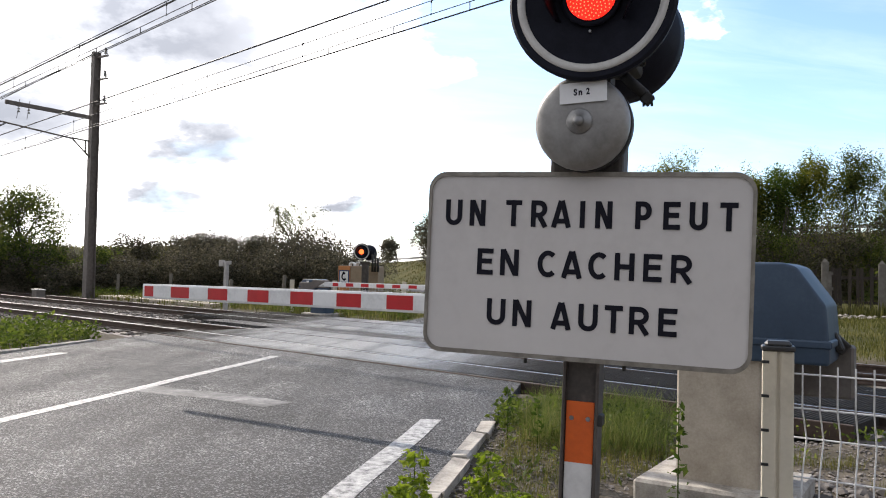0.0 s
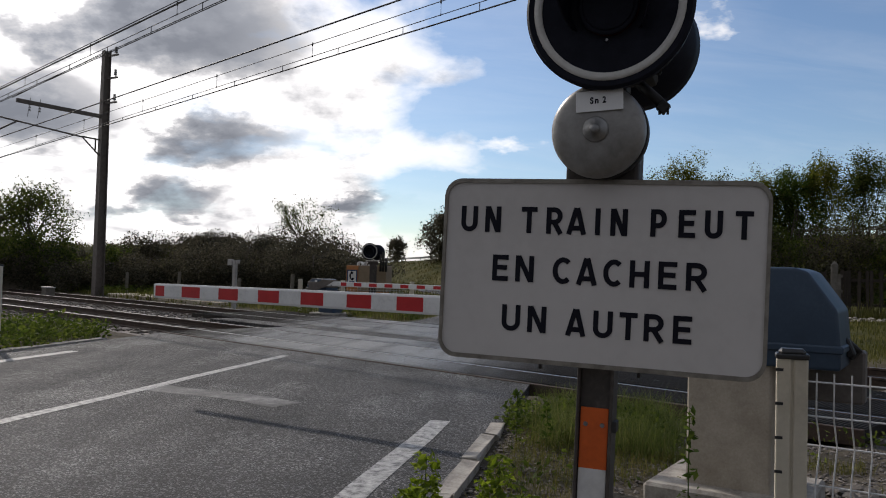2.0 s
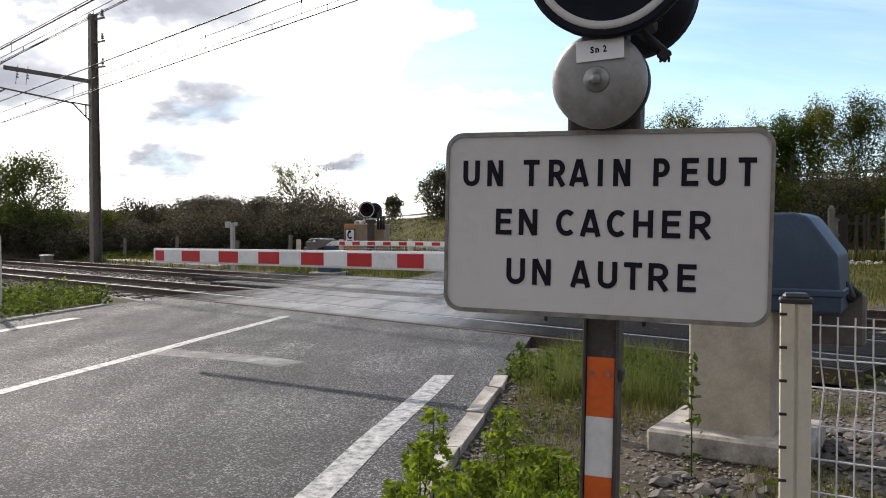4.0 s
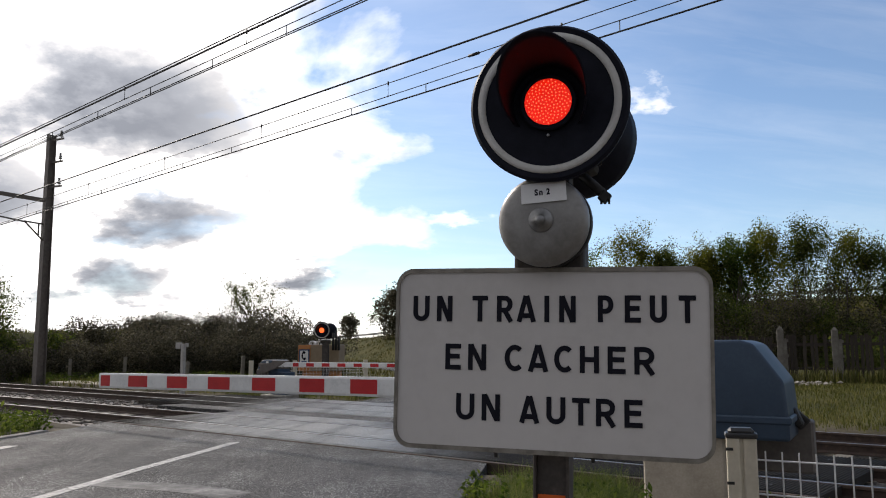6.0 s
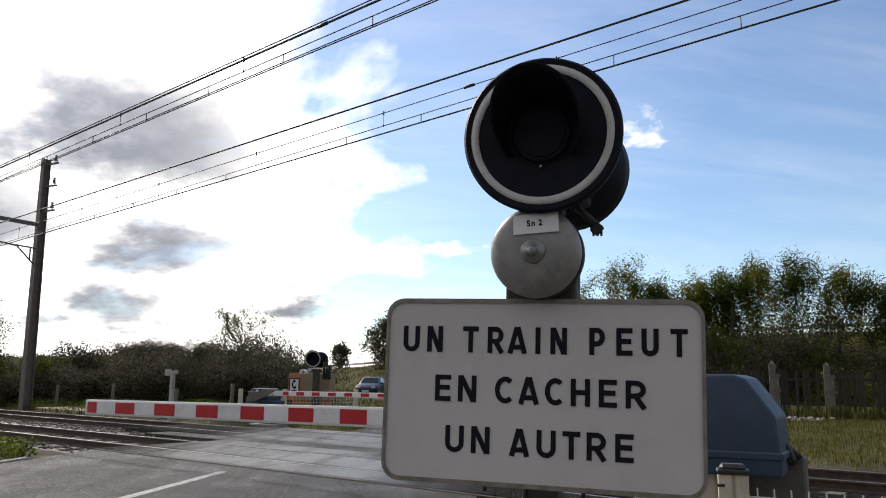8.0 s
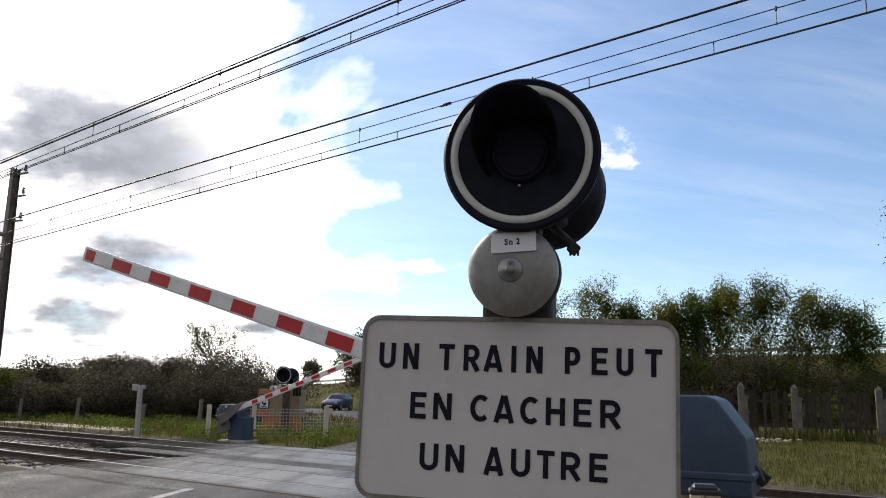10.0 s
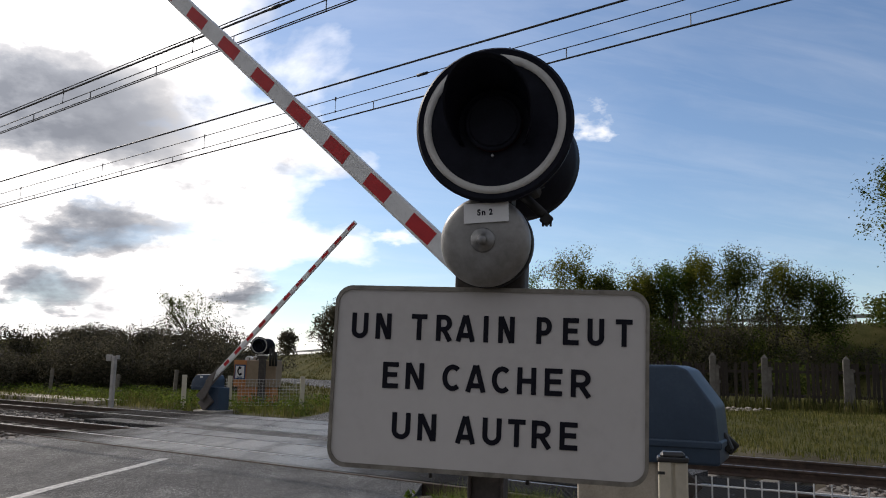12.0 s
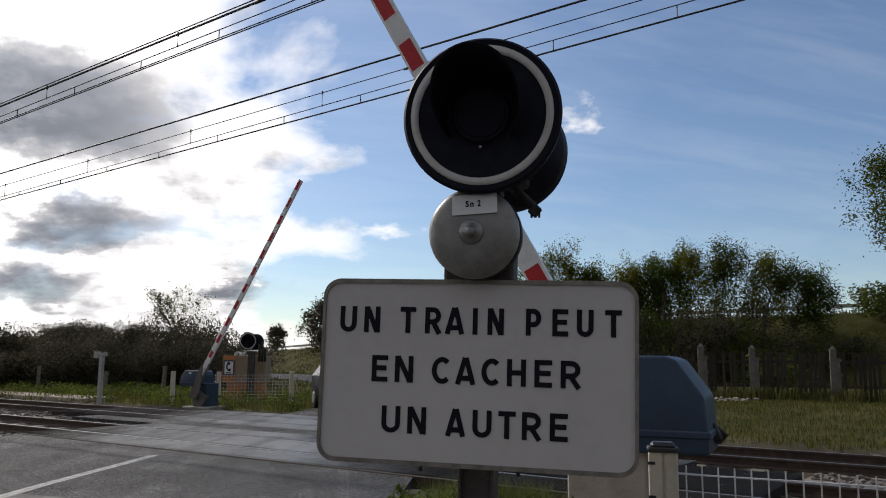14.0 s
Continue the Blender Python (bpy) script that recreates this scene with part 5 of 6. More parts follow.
# ---- old fence along the far side ----
def build_old_fence():
    a, b = Vector((14.20, 25.92)), Vector((16.34, 24.71))
    step = b - a
    spots = [a - step * 1.66, a - step * 0.67, a, b, b + step, b + step * 2, b + step * 3, b + step * 4, b + step * 5]
    for k, p in enumerate(spots):
        q = spots[k + 1] if k + 1 < len(spots) else None
        z0 = ground_z(p.x, p.y)
        yaw = math.degrees(math.atan2(step.y, step.x))
        t = thing("picket_fence", pose(p.x, p.y, z0, 0, 0, yaw), "dark weathered picket fence bay with pale concrete post", "fence", "old fence bays")
        top = 2.02 - z0 - (0.13 * (k - 2) if k in (3,) else 0.05 * (k % 3))
        bm = bmesh.new()
        box(bm, 0.21, 0.18, top, (0, 0, top / 2), bevel=0.02)
        bmesh.ops.create_cone(bm, cap_ends=True, segments=4, radius1=0.13, radius2=0.02, depth=0.1, matrix=pose(0, 0, top + 0.045, 0, 0, 45))
        part("concrete_post", bm, OLD_CONCRETE, t, "weathered concrete post")
        bm = bmesh.new()
        box(bm, 0.12, 0.10, top * 0.80, (0.15, -0.03, top * 0.42), turn=Euler((0, random.uniform(-0.03, 0.03), 0)).to_matrix(), bevel=0.01)
        for z in (0.5, 0.78):
            box(bm, 0.3, 0.05, 0.09, (0.1, -0.06, top * z))
        part("strut", bm, OLD_CONCRETE, t)
        if q is None:
            continue
        ln = (q - p).length
        for z in (0.45, 1.25):
            bm = bmesh.new()
            box(bm, ln - 0.2, 0.05, 0.09, (ln / 2, 0.02, z))
            part("cross_rail", bm, WOOD_GREY, t)
        n = int(ln / 0.155)
        bm = bmesh.new()
        box(bm, 0.10, 0.026, 1.5, (0, 0, 0.80))
        me = bpy.data.meshes.new("picket")
        bm.to_mesh(me)
        bm.free()
        me.materials.append(WOOD_GREY)
        rnd = random.Random(k)
        for i in range(n):
            if rnd.random() < 0.05:
                continue
            ob = new("picket", me)
            ob.parent = t
            ob.matrix_basis = pose(0.2 + i * (ln - 0.35) / n, -0.02, rnd.uniform(-0.05, 0.03), 0, rnd.uniform(-1.5, 1.5), 0)


build_old_fence()


# ---- far side of the crossing ----
def build_far_signal():
    t = thing("far_signal", pose(-2.54, 29.5, -0.03, 0, 0, -8), "black warning lamp on a brown post beyond the tracks", "crossing signal")
    bm = bmesh.new()
    box(bm, 0.22, 0.20, 1.65, (0, 0, 0.82), bevel=0.01)
    box(bm, 0.36, 0.2, 0.14, (0, 0, 1.66), bevel=0.02)
    part("post", bm, POST_BROWN, t)
    head, insert = lamp_head(t, (-0.10, -0.15, 2.06), amber=True)
    head.scale = (1.3, 1.3, 1.3)
    bm = bmesh.new()
    lathe(bm, [(0.06, -0.1), (0.2, -0.06), (0.28, 0.05), (0.29, 0.12), (0.1, 0.12)], 36)
    part("rear_lamp", bm, BLACK_PAINT, t, "", pose(0.05, 0.25, 2.04, 0, 0, 178))
    bm = bmesh.new()
    for x, h in ((0.26, 0.62), (0.36, 0.70), (0.46, 0.5)):
        tube(bm, 0.045, 0.045, (x, 0.05, 1.35), (x, 0.05, 1.35 + h), 10)
    part("conduit", bm, DARK_STEEL, t)
    bm = bmesh.new()
    for k in range(5):
        box(bm, 0.06, 0.05, 0.04, (-0.22 + 0.1 * k, -0.12, 1.73))
    part("clip", bm, LABEL_WHITE, t)
    return insert


FAR_INSERT = build_far_signal()


def build_phone_cabinet():
    t = thing("phone_cabinet", pose(-2.80, 30.2, -0.20, 0, 0, -14), "orange and beige equipment cabinet with a telephone plate", "cabinet")
    bm = bmesh.new()
    box(bm, 1.5, 0.7, 0.95, (0.05, 0.1, 1.25), bevel=0.02)
    part("body", bm, CABIN_BEIGE, t, "faded beige cabinet body")
    bm = bmesh.new()
    box(bm, 0.46, 0.02, 0.93, (-0.50, -0.265, 1.25), bevel=0.005)
    part("door", bm, CABIN_ORANGE, t, "orange cabinet door")
    bm = bmesh.new()
    box(bm, 0.40, 0.02, 0.52, (-0.50, -0.286, 1.30), bevel=0.004)
    plate = part("phone_plate", bm, SIGN_BLUE, t, "dark blue telephone plate")
    bm = bmesh.new()
    box(bm, 0.31, 0.006, 0.43, (-0.50, -0.299, 1.30))
    part("plate_field", bm, LABEL_WHITE, plate)
    bm = bmesh.new()
    for k in range(9):
        a = radians(120 + 14 * k)
        box(bm, 0.05, 0.006, 0.05, (-0.42 + 0.15 * math.cos(a), -0.305, 1.33 + 0.15 * math.sin(a)), turn=Euler((0, -a, 0)).to_matrix())
    box(bm, 0.10, 0.006, 0.07, (-0.50, -0.306, 1.45), turn=Euler((0, 0.6, 0)).to_matrix())
    box(bm, 0.10, 0.006, 0.07, (-0.47, -0.306, 1.22), turn=Euler((0, -0.7, 0)).to_matrix())
    part("handset_shape", bm, LETTER_BLACK, plate)
    bm = bmesh.new()
    box(bm, 0.2, 0.006, 0.035, (-0.5, -0.306, 1.12))
    part("writing_bar", bm, SIGN_BLUE, plate)
    bm = bmesh.new()
    box(bm, 1.3, 0.6, 0.8, (0.05, 0.12, 0.40), bevel=0.01)
    part("plinth", bm, CABIN_ORANGE, t, "orange brick plinth")
    for k in range(2):
        bm = bmesh.new()
        lathe(bm, [(0.11, -0.12), (0.11, 0.12), (0.07, 0.12), (0.07, -0.118)], 20, caps=False)
        part("vent", bm, LABEL_WHITE, t, "white vent hood", pose(-0.28 + 0.26 * k, 0.0, 1.76))


build_phone_cabinet()


def build_far_fence():
    for (x0, y0), (x1, y1), right in (((-4.75, 27.2), (-4.35, 27.2), False), ((-3.9, 26.9), (-3.3, 26.9), True), ((-3.3, 26.9), (-1.05, 27.5), True)):
        ln = math.hypot(x1 - x0, y1 - y0)
        t = thing("far_fence", pose(x0, y0, -0.05, 0, 0, math.degrees(math.atan2(y1 - y0, x1 - x0))), "low cream mesh fence panel in long grass", "fence", "far fences")
        for x in (0, ln) if right else (0,):
            bm = bmesh.new()
            box(bm, 0.14, 0.09, 1.06, (x, 0, 0.53), bevel=0.01)
            part("post", bm, FENCE_CREAM, t)
        if right:
            mesh_panel(t, pose(0, 0, 0), ln, 0.95, pitch_x=0.11, rows=9, r=0.0038, sides=4)


build_far_fence()


def small_far_things():
    t = thing("marker_post", pose(-6.76, 26.5, -0.06, 0, 0, -30), "white square marker post in the grass", "post")
    bm = bmesh.new()
    box(bm, 0.12, 0.12, 1.62, (0, 0, 0.81), bevel=0.008)
    part("shaft", bm, POST_PALE, t)
    bm = bmesh.new()
    box(bm, 0.20, 0.10, 0.20, (-0.20, 0, 1.56), bevel=0.01)
    part("plate_box", bm, POST_PALE, t)
    bm = bmesh.new()
    box(bm, 0.10, 0.10, 0.12, (0.13, 0, 1.58), bevel=0.01)
    part("end_box", bm, POST_PALE, t)
    for x, y, h in ((-11.8, 36.5, 1.1), (-6.3, 34.0, 1.15), (-5.0, 33.0, 0.9), (-14.5, 37.5, 1.0), (-9.0, 36.0, 0.9)):
        bm = bmesh.new()
        box(bm, 0.14, 0.12, h, (0, 0, h / 2), bevel=0.02)
        tagged(part("boundary_post", bm, WOOD_PALE, m=pose(x, y, ground_z(x, y), 0, random.uniform(-3, 3), 20)), "grey concrete boundary post in long grass", "post", "boundary posts")
    t = thing("trackside_box", pose(-16.2, 33.6, -0.1, 0, 0, -43), "small grey trackside box", "box")
    bm = bmesh.new()
    box(bm, 0.5, 0.35, 0.36, (0, 0, 0.2), bevel=0.02)
    part("body", bm, OLD_CONCRETE, t)
    bm = bmesh.new()
    box(bm, 0.54, 0.39, 0.05, (0, 0, 0.40), bevel=0.01)
    part("lid", bm, GALVA, t)
    bm = bmesh.new()
    box(bm, 9.0, 1.3, 0.16, (0, 0, 0), bevel=0.02)
    tagged(part("concrete_path", bm, CONCRETE, m=RAIL @ pose(-30.5, 16.75, -0.03)), "pale concrete slab path beside the track", "path", kind="structure")
    t = thing("white_cabinet", pose(-22.75, 40.8, -0.1, 0, 0, -30), "white painted steel trackside cabinet", "cabinet")
    bm = bmesh.new()
    box(bm, 0.75, 0.5, 1.6, (0, 0, 0.8), bevel=0.02)
    part("body", bm, BAND_WHITE, t)
    bm = bmesh.new()
    box(bm, 0.82, 0.57, 0.06, (0, 0, 1.63), bevel=0.01)
    part("roof", bm, GALVA, t)
    # rubble in the grass before the old fence
    rng = random.Random(4)
    stones("rubble", [(12.6 + rng.gauss(0, 0.5), 24.6 + rng.gauss(0, 0.3), 0.2 + rng.uniform(0, 0.12)) for _ in range(40)], "pale rubble heap in the grass", (0.04, 0.11), KERB_STONE, 9)


small_far_things()


def build_guard_rail():
    pts = []
    for a, b in zip(CREST, CREST[1:]):
        n = max(1, int(math.hypot(b[0] - a[0], b[1] - a[1]) / 4))
        pts += [tuple(a[i] + (b[i] - a[i]) * k / n for i in range(3)) for k in range(n)]
    t = thing("guard_rail", Matrix.Identity(4), "galvanised guard rail along the embankment road", "guard rail", kind="structure")
    for a, b in zip(pts, pts[1:]):
        if not (-30 < a[0] < 75):
            continue
        za, zb = ground_z(a[0], a[1]), ground_z(b[0], b[1])
        d = Vector((b[0] - a[0], b[1] - a[1], zb - za))
        bm = bmesh.new()
        tube(bm, 0.05, 0.05, (a[0], a[1], za - 0.2), (a[0], a[1], za + 0.75), 6)
        part("post", bm, GALVA, t)
        bm = bmesh.new()
        m = d.to_track_quat("X", "Z").to_matrix()
        for z in (0.55, 0.68):
            box(bm, d.length, 0.06, 0.12, Vector((a[0], a[1], za + z)) + d / 2, turn=m)
        part("beam", bm, GALVA, t)


build_guard_rail()


# ---- plants ----
def leaf_mesh(name, centres, size, material, seed=0, up=0.3, slim=0.5):
    """Many small folded leaves in one mesh."""
    rng = np.random.default_rng(seed)
    c = np.asarray(centres, float)
    n = len(c)
    d = rng.normal(size=(n, 3))
    d[:, 2] = d[:, 2] * 0.7 + up
    d /= np.linalg.norm(d, axis=1)[:, None]
    s = np.cross(d, rng.normal(size=(n, 3)))
    s /= np.linalg.norm(s, axis=1)[:, None]
    u = np.cross(d, s)
    ln = rng.uniform(size[0], size[1], n)[:, None]
    v = np.stack([c - d * ln / 2, c + s * ln * slim / 2 + u * ln * 0.08, c + d * ln / 2, c - s * ln * slim / 2 + u * ln * 0.08], 1)
    base = (np.arange(n) * 4)[:, None, None]
    f = (np.array([(0, 1, 2), (0, 2, 3)])[None] + base).reshape(-1, 3)
    me = bpy.data.meshes.new(name)
    me.from_pydata(v.reshape(-1, 3).tolist(), [], f.tolist())
    me.materials.append(material)
    return me


def tree(x, y, height, spread, seed, material, leaves=3000, label="", trunk=0.16, low=0.25, leaf=(0.10, 0.24), z0=None, clump=0.5, group="trees", lean=0.0, name="tree", full=True):
    """A tapered trunk that forks into limbs, with leaf clumps round the twigs."""
    rng = random.Random(seed)
    t = thing(name, pose(x, y, ground_z(x, y) - 0.1 if z0 is None else z0), label, name.replace("_", " "), group)
    bm = bmesh.new()
    tips = []

    def limb(p, d, ln, r, depth):
        q = p
        for k in range(3):
            d2 = (d + Vector((rng.uniform(-1, 1), rng.uniform(-1, 1), rng.uniform(-0.6, 0.9))) * 0.22).normalized()
            e = q + d2 * ln / 3
            tube(bm, r * (1 - 0.2 * k), r * (1 - 0.2 * (k + 1)), q, e, 6 if r > 0.03 else 4, caps=False)
            q, d = e, d2
            if depth <= 1 or k > 0:
                tips.append((q, depth))
        if depth == 0:
            return
        for k in range(rng.choice((2, 3, 3))):
            a = rng.uniform(0, 6.28)
            out = Vector((math.cos(a), math.sin(a), rng.uniform(0.05, 0.9))).normalized()
            limb(q, (d * 0.55 + out * 0.75).normalized(), ln * rng.uniform(0.55, 0.8), r * 0.55, depth - 1)

    stems = 1 if trunk > 0.1 else 3
    for k in range(stems):
        a = rng.uniform(0, 6.28)
        limb(Vector((0.25 * k * math.cos(a), 0.25 * k * math.sin(a), 0)), Vector((lean + rng.uniform(-0.12, 0.12), rng.uniform(-0.12, 0.12), 1)), height * (0.30 + low * 0.25), trunk, 4 if stems == 1 else 3)
    pts = [p for p, _ in tips]
    zs = max(p.z for p in pts)
    w = max(max(abs(p.x) for p in pts), max(abs(p.y) for p in pts), 0.01)
    sz, sx = height * 0.94 / zs, spread / w
    for v in bm.verts:
        v.co = Vector((v.co.x * sx, v.co.y * sx, v.co.z * sz))
    part("trunk", bm, BARK, t, "dark branching trunk and limbs")
    pts = [Vector((p.x * sx, p.y * sx, p.z * sz)) for p in pts]
    pts = [p for p in pts if p.z > height * low]
    rng2 = np.random.default_rng(seed)
    arr = np.array([tuple(p) for p in pts])
    arr = arr[rng2.random(len(arr)) < 0.85]
    if full:
        # lumps of foliage through an uneven crown, denser towards its skin
        n = 120
        d = rng2.normal(size=(n, 3))
        d /= np.linalg.norm(d, axis=1)[:, None]
        rad = rng2.uniform(0.25, 1.0, n)[:, None] ** 0.5 * rng2.uniform(0.74, 1.14, (n, 1))
        mid = height * (low + 1) / 2
        lumps = d * rad * np.array([spread, spread, (1 - low) * height * 0.47]) + np.array([0, 0, mid])
        arr = np.concatenate([lumps, lumps, arr[rng2.integers(0, len(arr), 90)]])
    pick = rng2.integers(0, len(arr), leaves)
    c = arr[pick] + np.clip(rng2.normal(size=(leaves, 3)), -1.5, 1.5) * clump * rng2.uniform(0.25, 0.75, (leaves, 1)) * np.array([0.9, 0.9, 1.15])
    c[:, 2] = np.maximum(c[:, 2], 0.15)
    crown = new("crown", leaf_mesh("crown", c, leaf, material, seed))
    crown.parent = t
    return t


def bush(x, y, r, h, seed, material, leaves=1800, label="", leaf=(0.09, 0.2), group="bushes", name="bush", z0=None):
    """A thicket: arching stems and leaves on lumpy shells."""
    rng = np.random.default_rng(seed)
    t = thing(name, pose(x, y, (ground_z(x, y) if z0 is None else z0) - 0.1), label, "bush", group)
    bm = bmesh.new()
    for k in range(9):
        a, b = rng.uniform(0, 6.28), rng.uniform(0.4, 1.0)
        top = Vector((math.cos(a) * r * b * 0.6, math.sin(a) * r * b * 0.6, h * rng.uniform(0.75, 1.08)))
        end = Vector((math.cos(a) * r * b * 1.05, math.sin(a) * r * b * 1.05, h * rng.uniform(0.4, 0.95)))
        tube(bm, 0.02, 0.012, (0, 0, 0), top, 4, caps=False)
        tube(bm, 0.012, 0.005, top, end, 4, caps=False)
    part("stem_tangle", bm, BARK, t, "brown arching stems")
    lumps = 14
    cen = np.stack([rng.normal(0, r * 0.45, lumps), rng.normal(0, r * 0.45, lumps), rng.uniform(0.15, 0.78, lumps) * h], 1)
    rad = rng.uniform(0.28, 0.5, lumps) * min(r, h)
    pick = rng.integers(0, lumps, leaves)
    d = rng.normal(size=(leaves, 3))
    d /= np.linalg.norm(d, axis=1)[:, None]
    c = cen[pick] + d * (rad[pick] * rng.uniform(0.65, 1.12, leaves))[:, None]
    c[:, 2] = np.clip(np.abs(c[:, 2]), 0.05, None)
    ob = new("foliage", leaf_mesh("foliage", c, leaf, material, seed + 7))
    ob.parent = t
    return t


def build_trees():
    dark = "dark bramble thicket covering the mound"
    rng = random.Random(11)
    # thicket tops follow the mound: low at both ends, highest over its middle
    crest = ((-34, 2.5), (-18.5, 1.9), (-17, 2.55), (-14, 2.95), (-10.8, 3.4), (-7.6, 3.2), (-6.2, 2.7), (-5.2, 1.9), (-4.6, 1.0))

    def top_at(x):
        for (xa, za), (xb, zb) in zip(crest, crest[1:]):
            if xa <= x <= xb:
                return za + (zb - za) * (x - xa) / (xb - xa)
        return 1.2
    for k in range(48):
        u = k / 47
        row = k % 3
        far = (39.8, 43.0, 46.2)[row] + 2.5 * u + rng.uniform(-0.6, 0.6)
        bearing = -0.66 + 0.555 * u + rng.uniform(-0.015, 0.015)
        x, y = bearing * far, far
        top = (top_at(bearing * 45.5) + 0.25) * (0.66, 0.90, 1.04)[row] * rng.uniform(0.80, 1.12)
        z0 = top * (0.05, 0.35, 0.45)[row]
        bush(x, y, rng.uniform(1.6, 2.3), (top - z0) * 1.12, 100 + k, LEAF_BRAMBLE, 6000, dark, (0.07, 0.16), "mound brambles", z0=z0)
    tree(-10.2, 61.5, 7.0, 2.5, 27, LEAF_OLIVE, 5200, "sparse half-bare tree above the brambles", 0.24, 0.42, (0.07, 0.16), z0=-0.2, clump=0.42)
    tree(0.0, 92, 7.9, 2.9, 22, LEAF_BRAMBLE, 12000, "dense rounded tree on the embankment", 0.2, 0.15, (0.15, 0.35), z0=0.6, clump=0.7)
    tree(-6.0, 104, 4.4, 1.3, 23, LEAF_BRAMBLE, 3600, "small tree on the embankment", 0.13, 0.25, (0.15, 0.3), z0=1.2, clump=0.45)
    for k, (x, y, h, s) in enumerate(((-24.5, 43.5, 5.0, 2.5), (-21.4, 43, 5.7, 2.0), (-27.5, 44, 5.2, 2.6), (-31.5, 45, 5.6, 3.0))):
        tree(x, y, h, s, 30 + k, LEAF_OLIVE, 9000, "dense olive-green tree beside the track", 0.18, 0.1, (0.07, 0.17), z0=0.0, clump=0.55)
    for k, (x, y, r, h) in enumerate(((-19.6, 40.5, 1.8, 2.4), (-22.0, 40.2, 1.9, 2.6), (-17.6, 41.0, 1.5, 2.0))):
        bush(x, y, r, h, 60 + k, LEAF_OLIVE, 2600, "grey-green shrub at the foot of the trees", (0.10, 0.22))
    rows = ((11.0, 52.9, 7.3, 1.5, 0.0), (13.2, 52.4, 7.8, 1.6, 0.0), (15.5, 51.8, 9.6, 2.1, 0.0), (17.6, 51.0, 8.1, 1.4, 0.0), (19.2, 50.5, 7.9, 1.3, 0.2), (20.3, 50.0, 7.4, 1.3, 0.2),
            (21.8, 49.5, 8.5, 1.6, 0.3), (23.2, 48.8, 8.8, 1.7, 0.4), (25.2, 47.8, 9.0, 1.9, 0.4), (26.9, 46.9, 7.7, 1.4, 0.6), (28.3, 46.1, 7.2, 1.5, 0.7), (29.3, 45.5, 6.7, 1.1, 0.8))
    for k, (x, y, h, s, z0) in enumerate(rows):
        thin = k > 8
        tree(x, y, h, s, 140 + k, (LEAF_OLIVE, LEAF_GREEN, LEAF_FRESH, LEAF_OLIVE, LEAF_FRESH)[k % 5], 8000 if thin else 14000, "leafy green tree with gaps in its crown", 0.14, 0.30 if thin else 0.16, (0.07, 0.18), z0=z0, clump=0.58, group="embankment trees")
    for k in range(13):
        x = 11.0 + 1.6 * k
        bush(x, 47.5 - 0.33 * k + rng.uniform(-0.8, 0.8), 2.0, (4.6 if k < 10 else 1.8) * rng.uniform(0.85, 1.1), 80 + k, (LEAF_BRAMBLE, LEAF_BRAMBLE, LEAF_OLIVE)[k % 3], 4600 if k < 9 else 2400, "dark undergrowth below the trees", (0.08, 0.18), "embankment undergrowth", z0=0.3 if k < 9 else 1.2)
    tree(24.9, 30.0, 10.7, 3.5, 61, LEAF_OLIVE, 22000, "leafy tree behind the old fence", 0.22, 0.52, (0.08, 0.17), z0=0.2, clump=0.6)
    for k, (x, y, r, h) in enumerate(((36, 47, 2.6, 2.4), (39.5, 46, 2.8, 2.8), (43, 44, 3.0, 3.2), (33.5, 45.5, 2.0, 2.4), (23.0, 40.5, 1.8, 1.8))):
        bush(x, y, r, h, 95 + k, LEAF_OLIVE, 2200, "green shrub on the embankment", (0.12, 0.26), z0=ground_z(x, y) - 0.1)


build_trees()


def grass(name, spots, heights, width, material, label, seed=0, bend=0.35):
    """Bent blades, two triangles and a tip each, in one mesh."""
    rng = np.random.default_rng(seed)
    c = np.asarray(spots, float)
    n = len(c)
    a = rng.uniform(0, 6.28, n)
    d = np.stack([np.cos(a), np.sin(a), np.zeros(n)], 1)
    s = np.stack([-np.sin(a), np.cos(a), np.zeros(n)], 1)
    h = (rng.uniform(heights[0], heights[1], n) * rng.uniform(0.6, 1.0, n))[:, None]
    w = rng.uniform(0.6, 1.2, n)[:, None] * width
    b = rng.uniform(0.05, bend, n)[:, None] * h
    up = np.array([0, 0, 1.0])
    v = np.stack([c - s * w / 2, c + s * w / 2, c - s * w * 0.4 + d * b * 0.35 + up * h * 0.6, c + s * w * 0.4 + d * b * 0.35 + up * h * 0.6, c + d * b + up * h], 1)
    f = (np.array([(0, 1, 3), (0, 3, 2), (2, 3, 4)])[None] + (np.arange(n) * 5)[:, None, None]).reshape(-1, 3)
    me = bpy.data.meshes.new(name)
    me.from_pydata(v.reshape(-1, 3).tolist(), [], f.tolist())
    me.materials.append(material)
    return tagged(new(name, me), label, "grass", kind="stuff")


def patches(n, region, rng, tuft=6, spread=0.12, keep=None):
    out = []
    while len(out) < n:
        x, y = region(rng)
        if keep and not keep(x, y):
            continue
        for _ in range(tuft):
            px, py = x + rng.gauss(0, spread), y + rng.gauss(0, spread)
            out.append((px, py, ground_z(px, py) - 0.01))
    return out


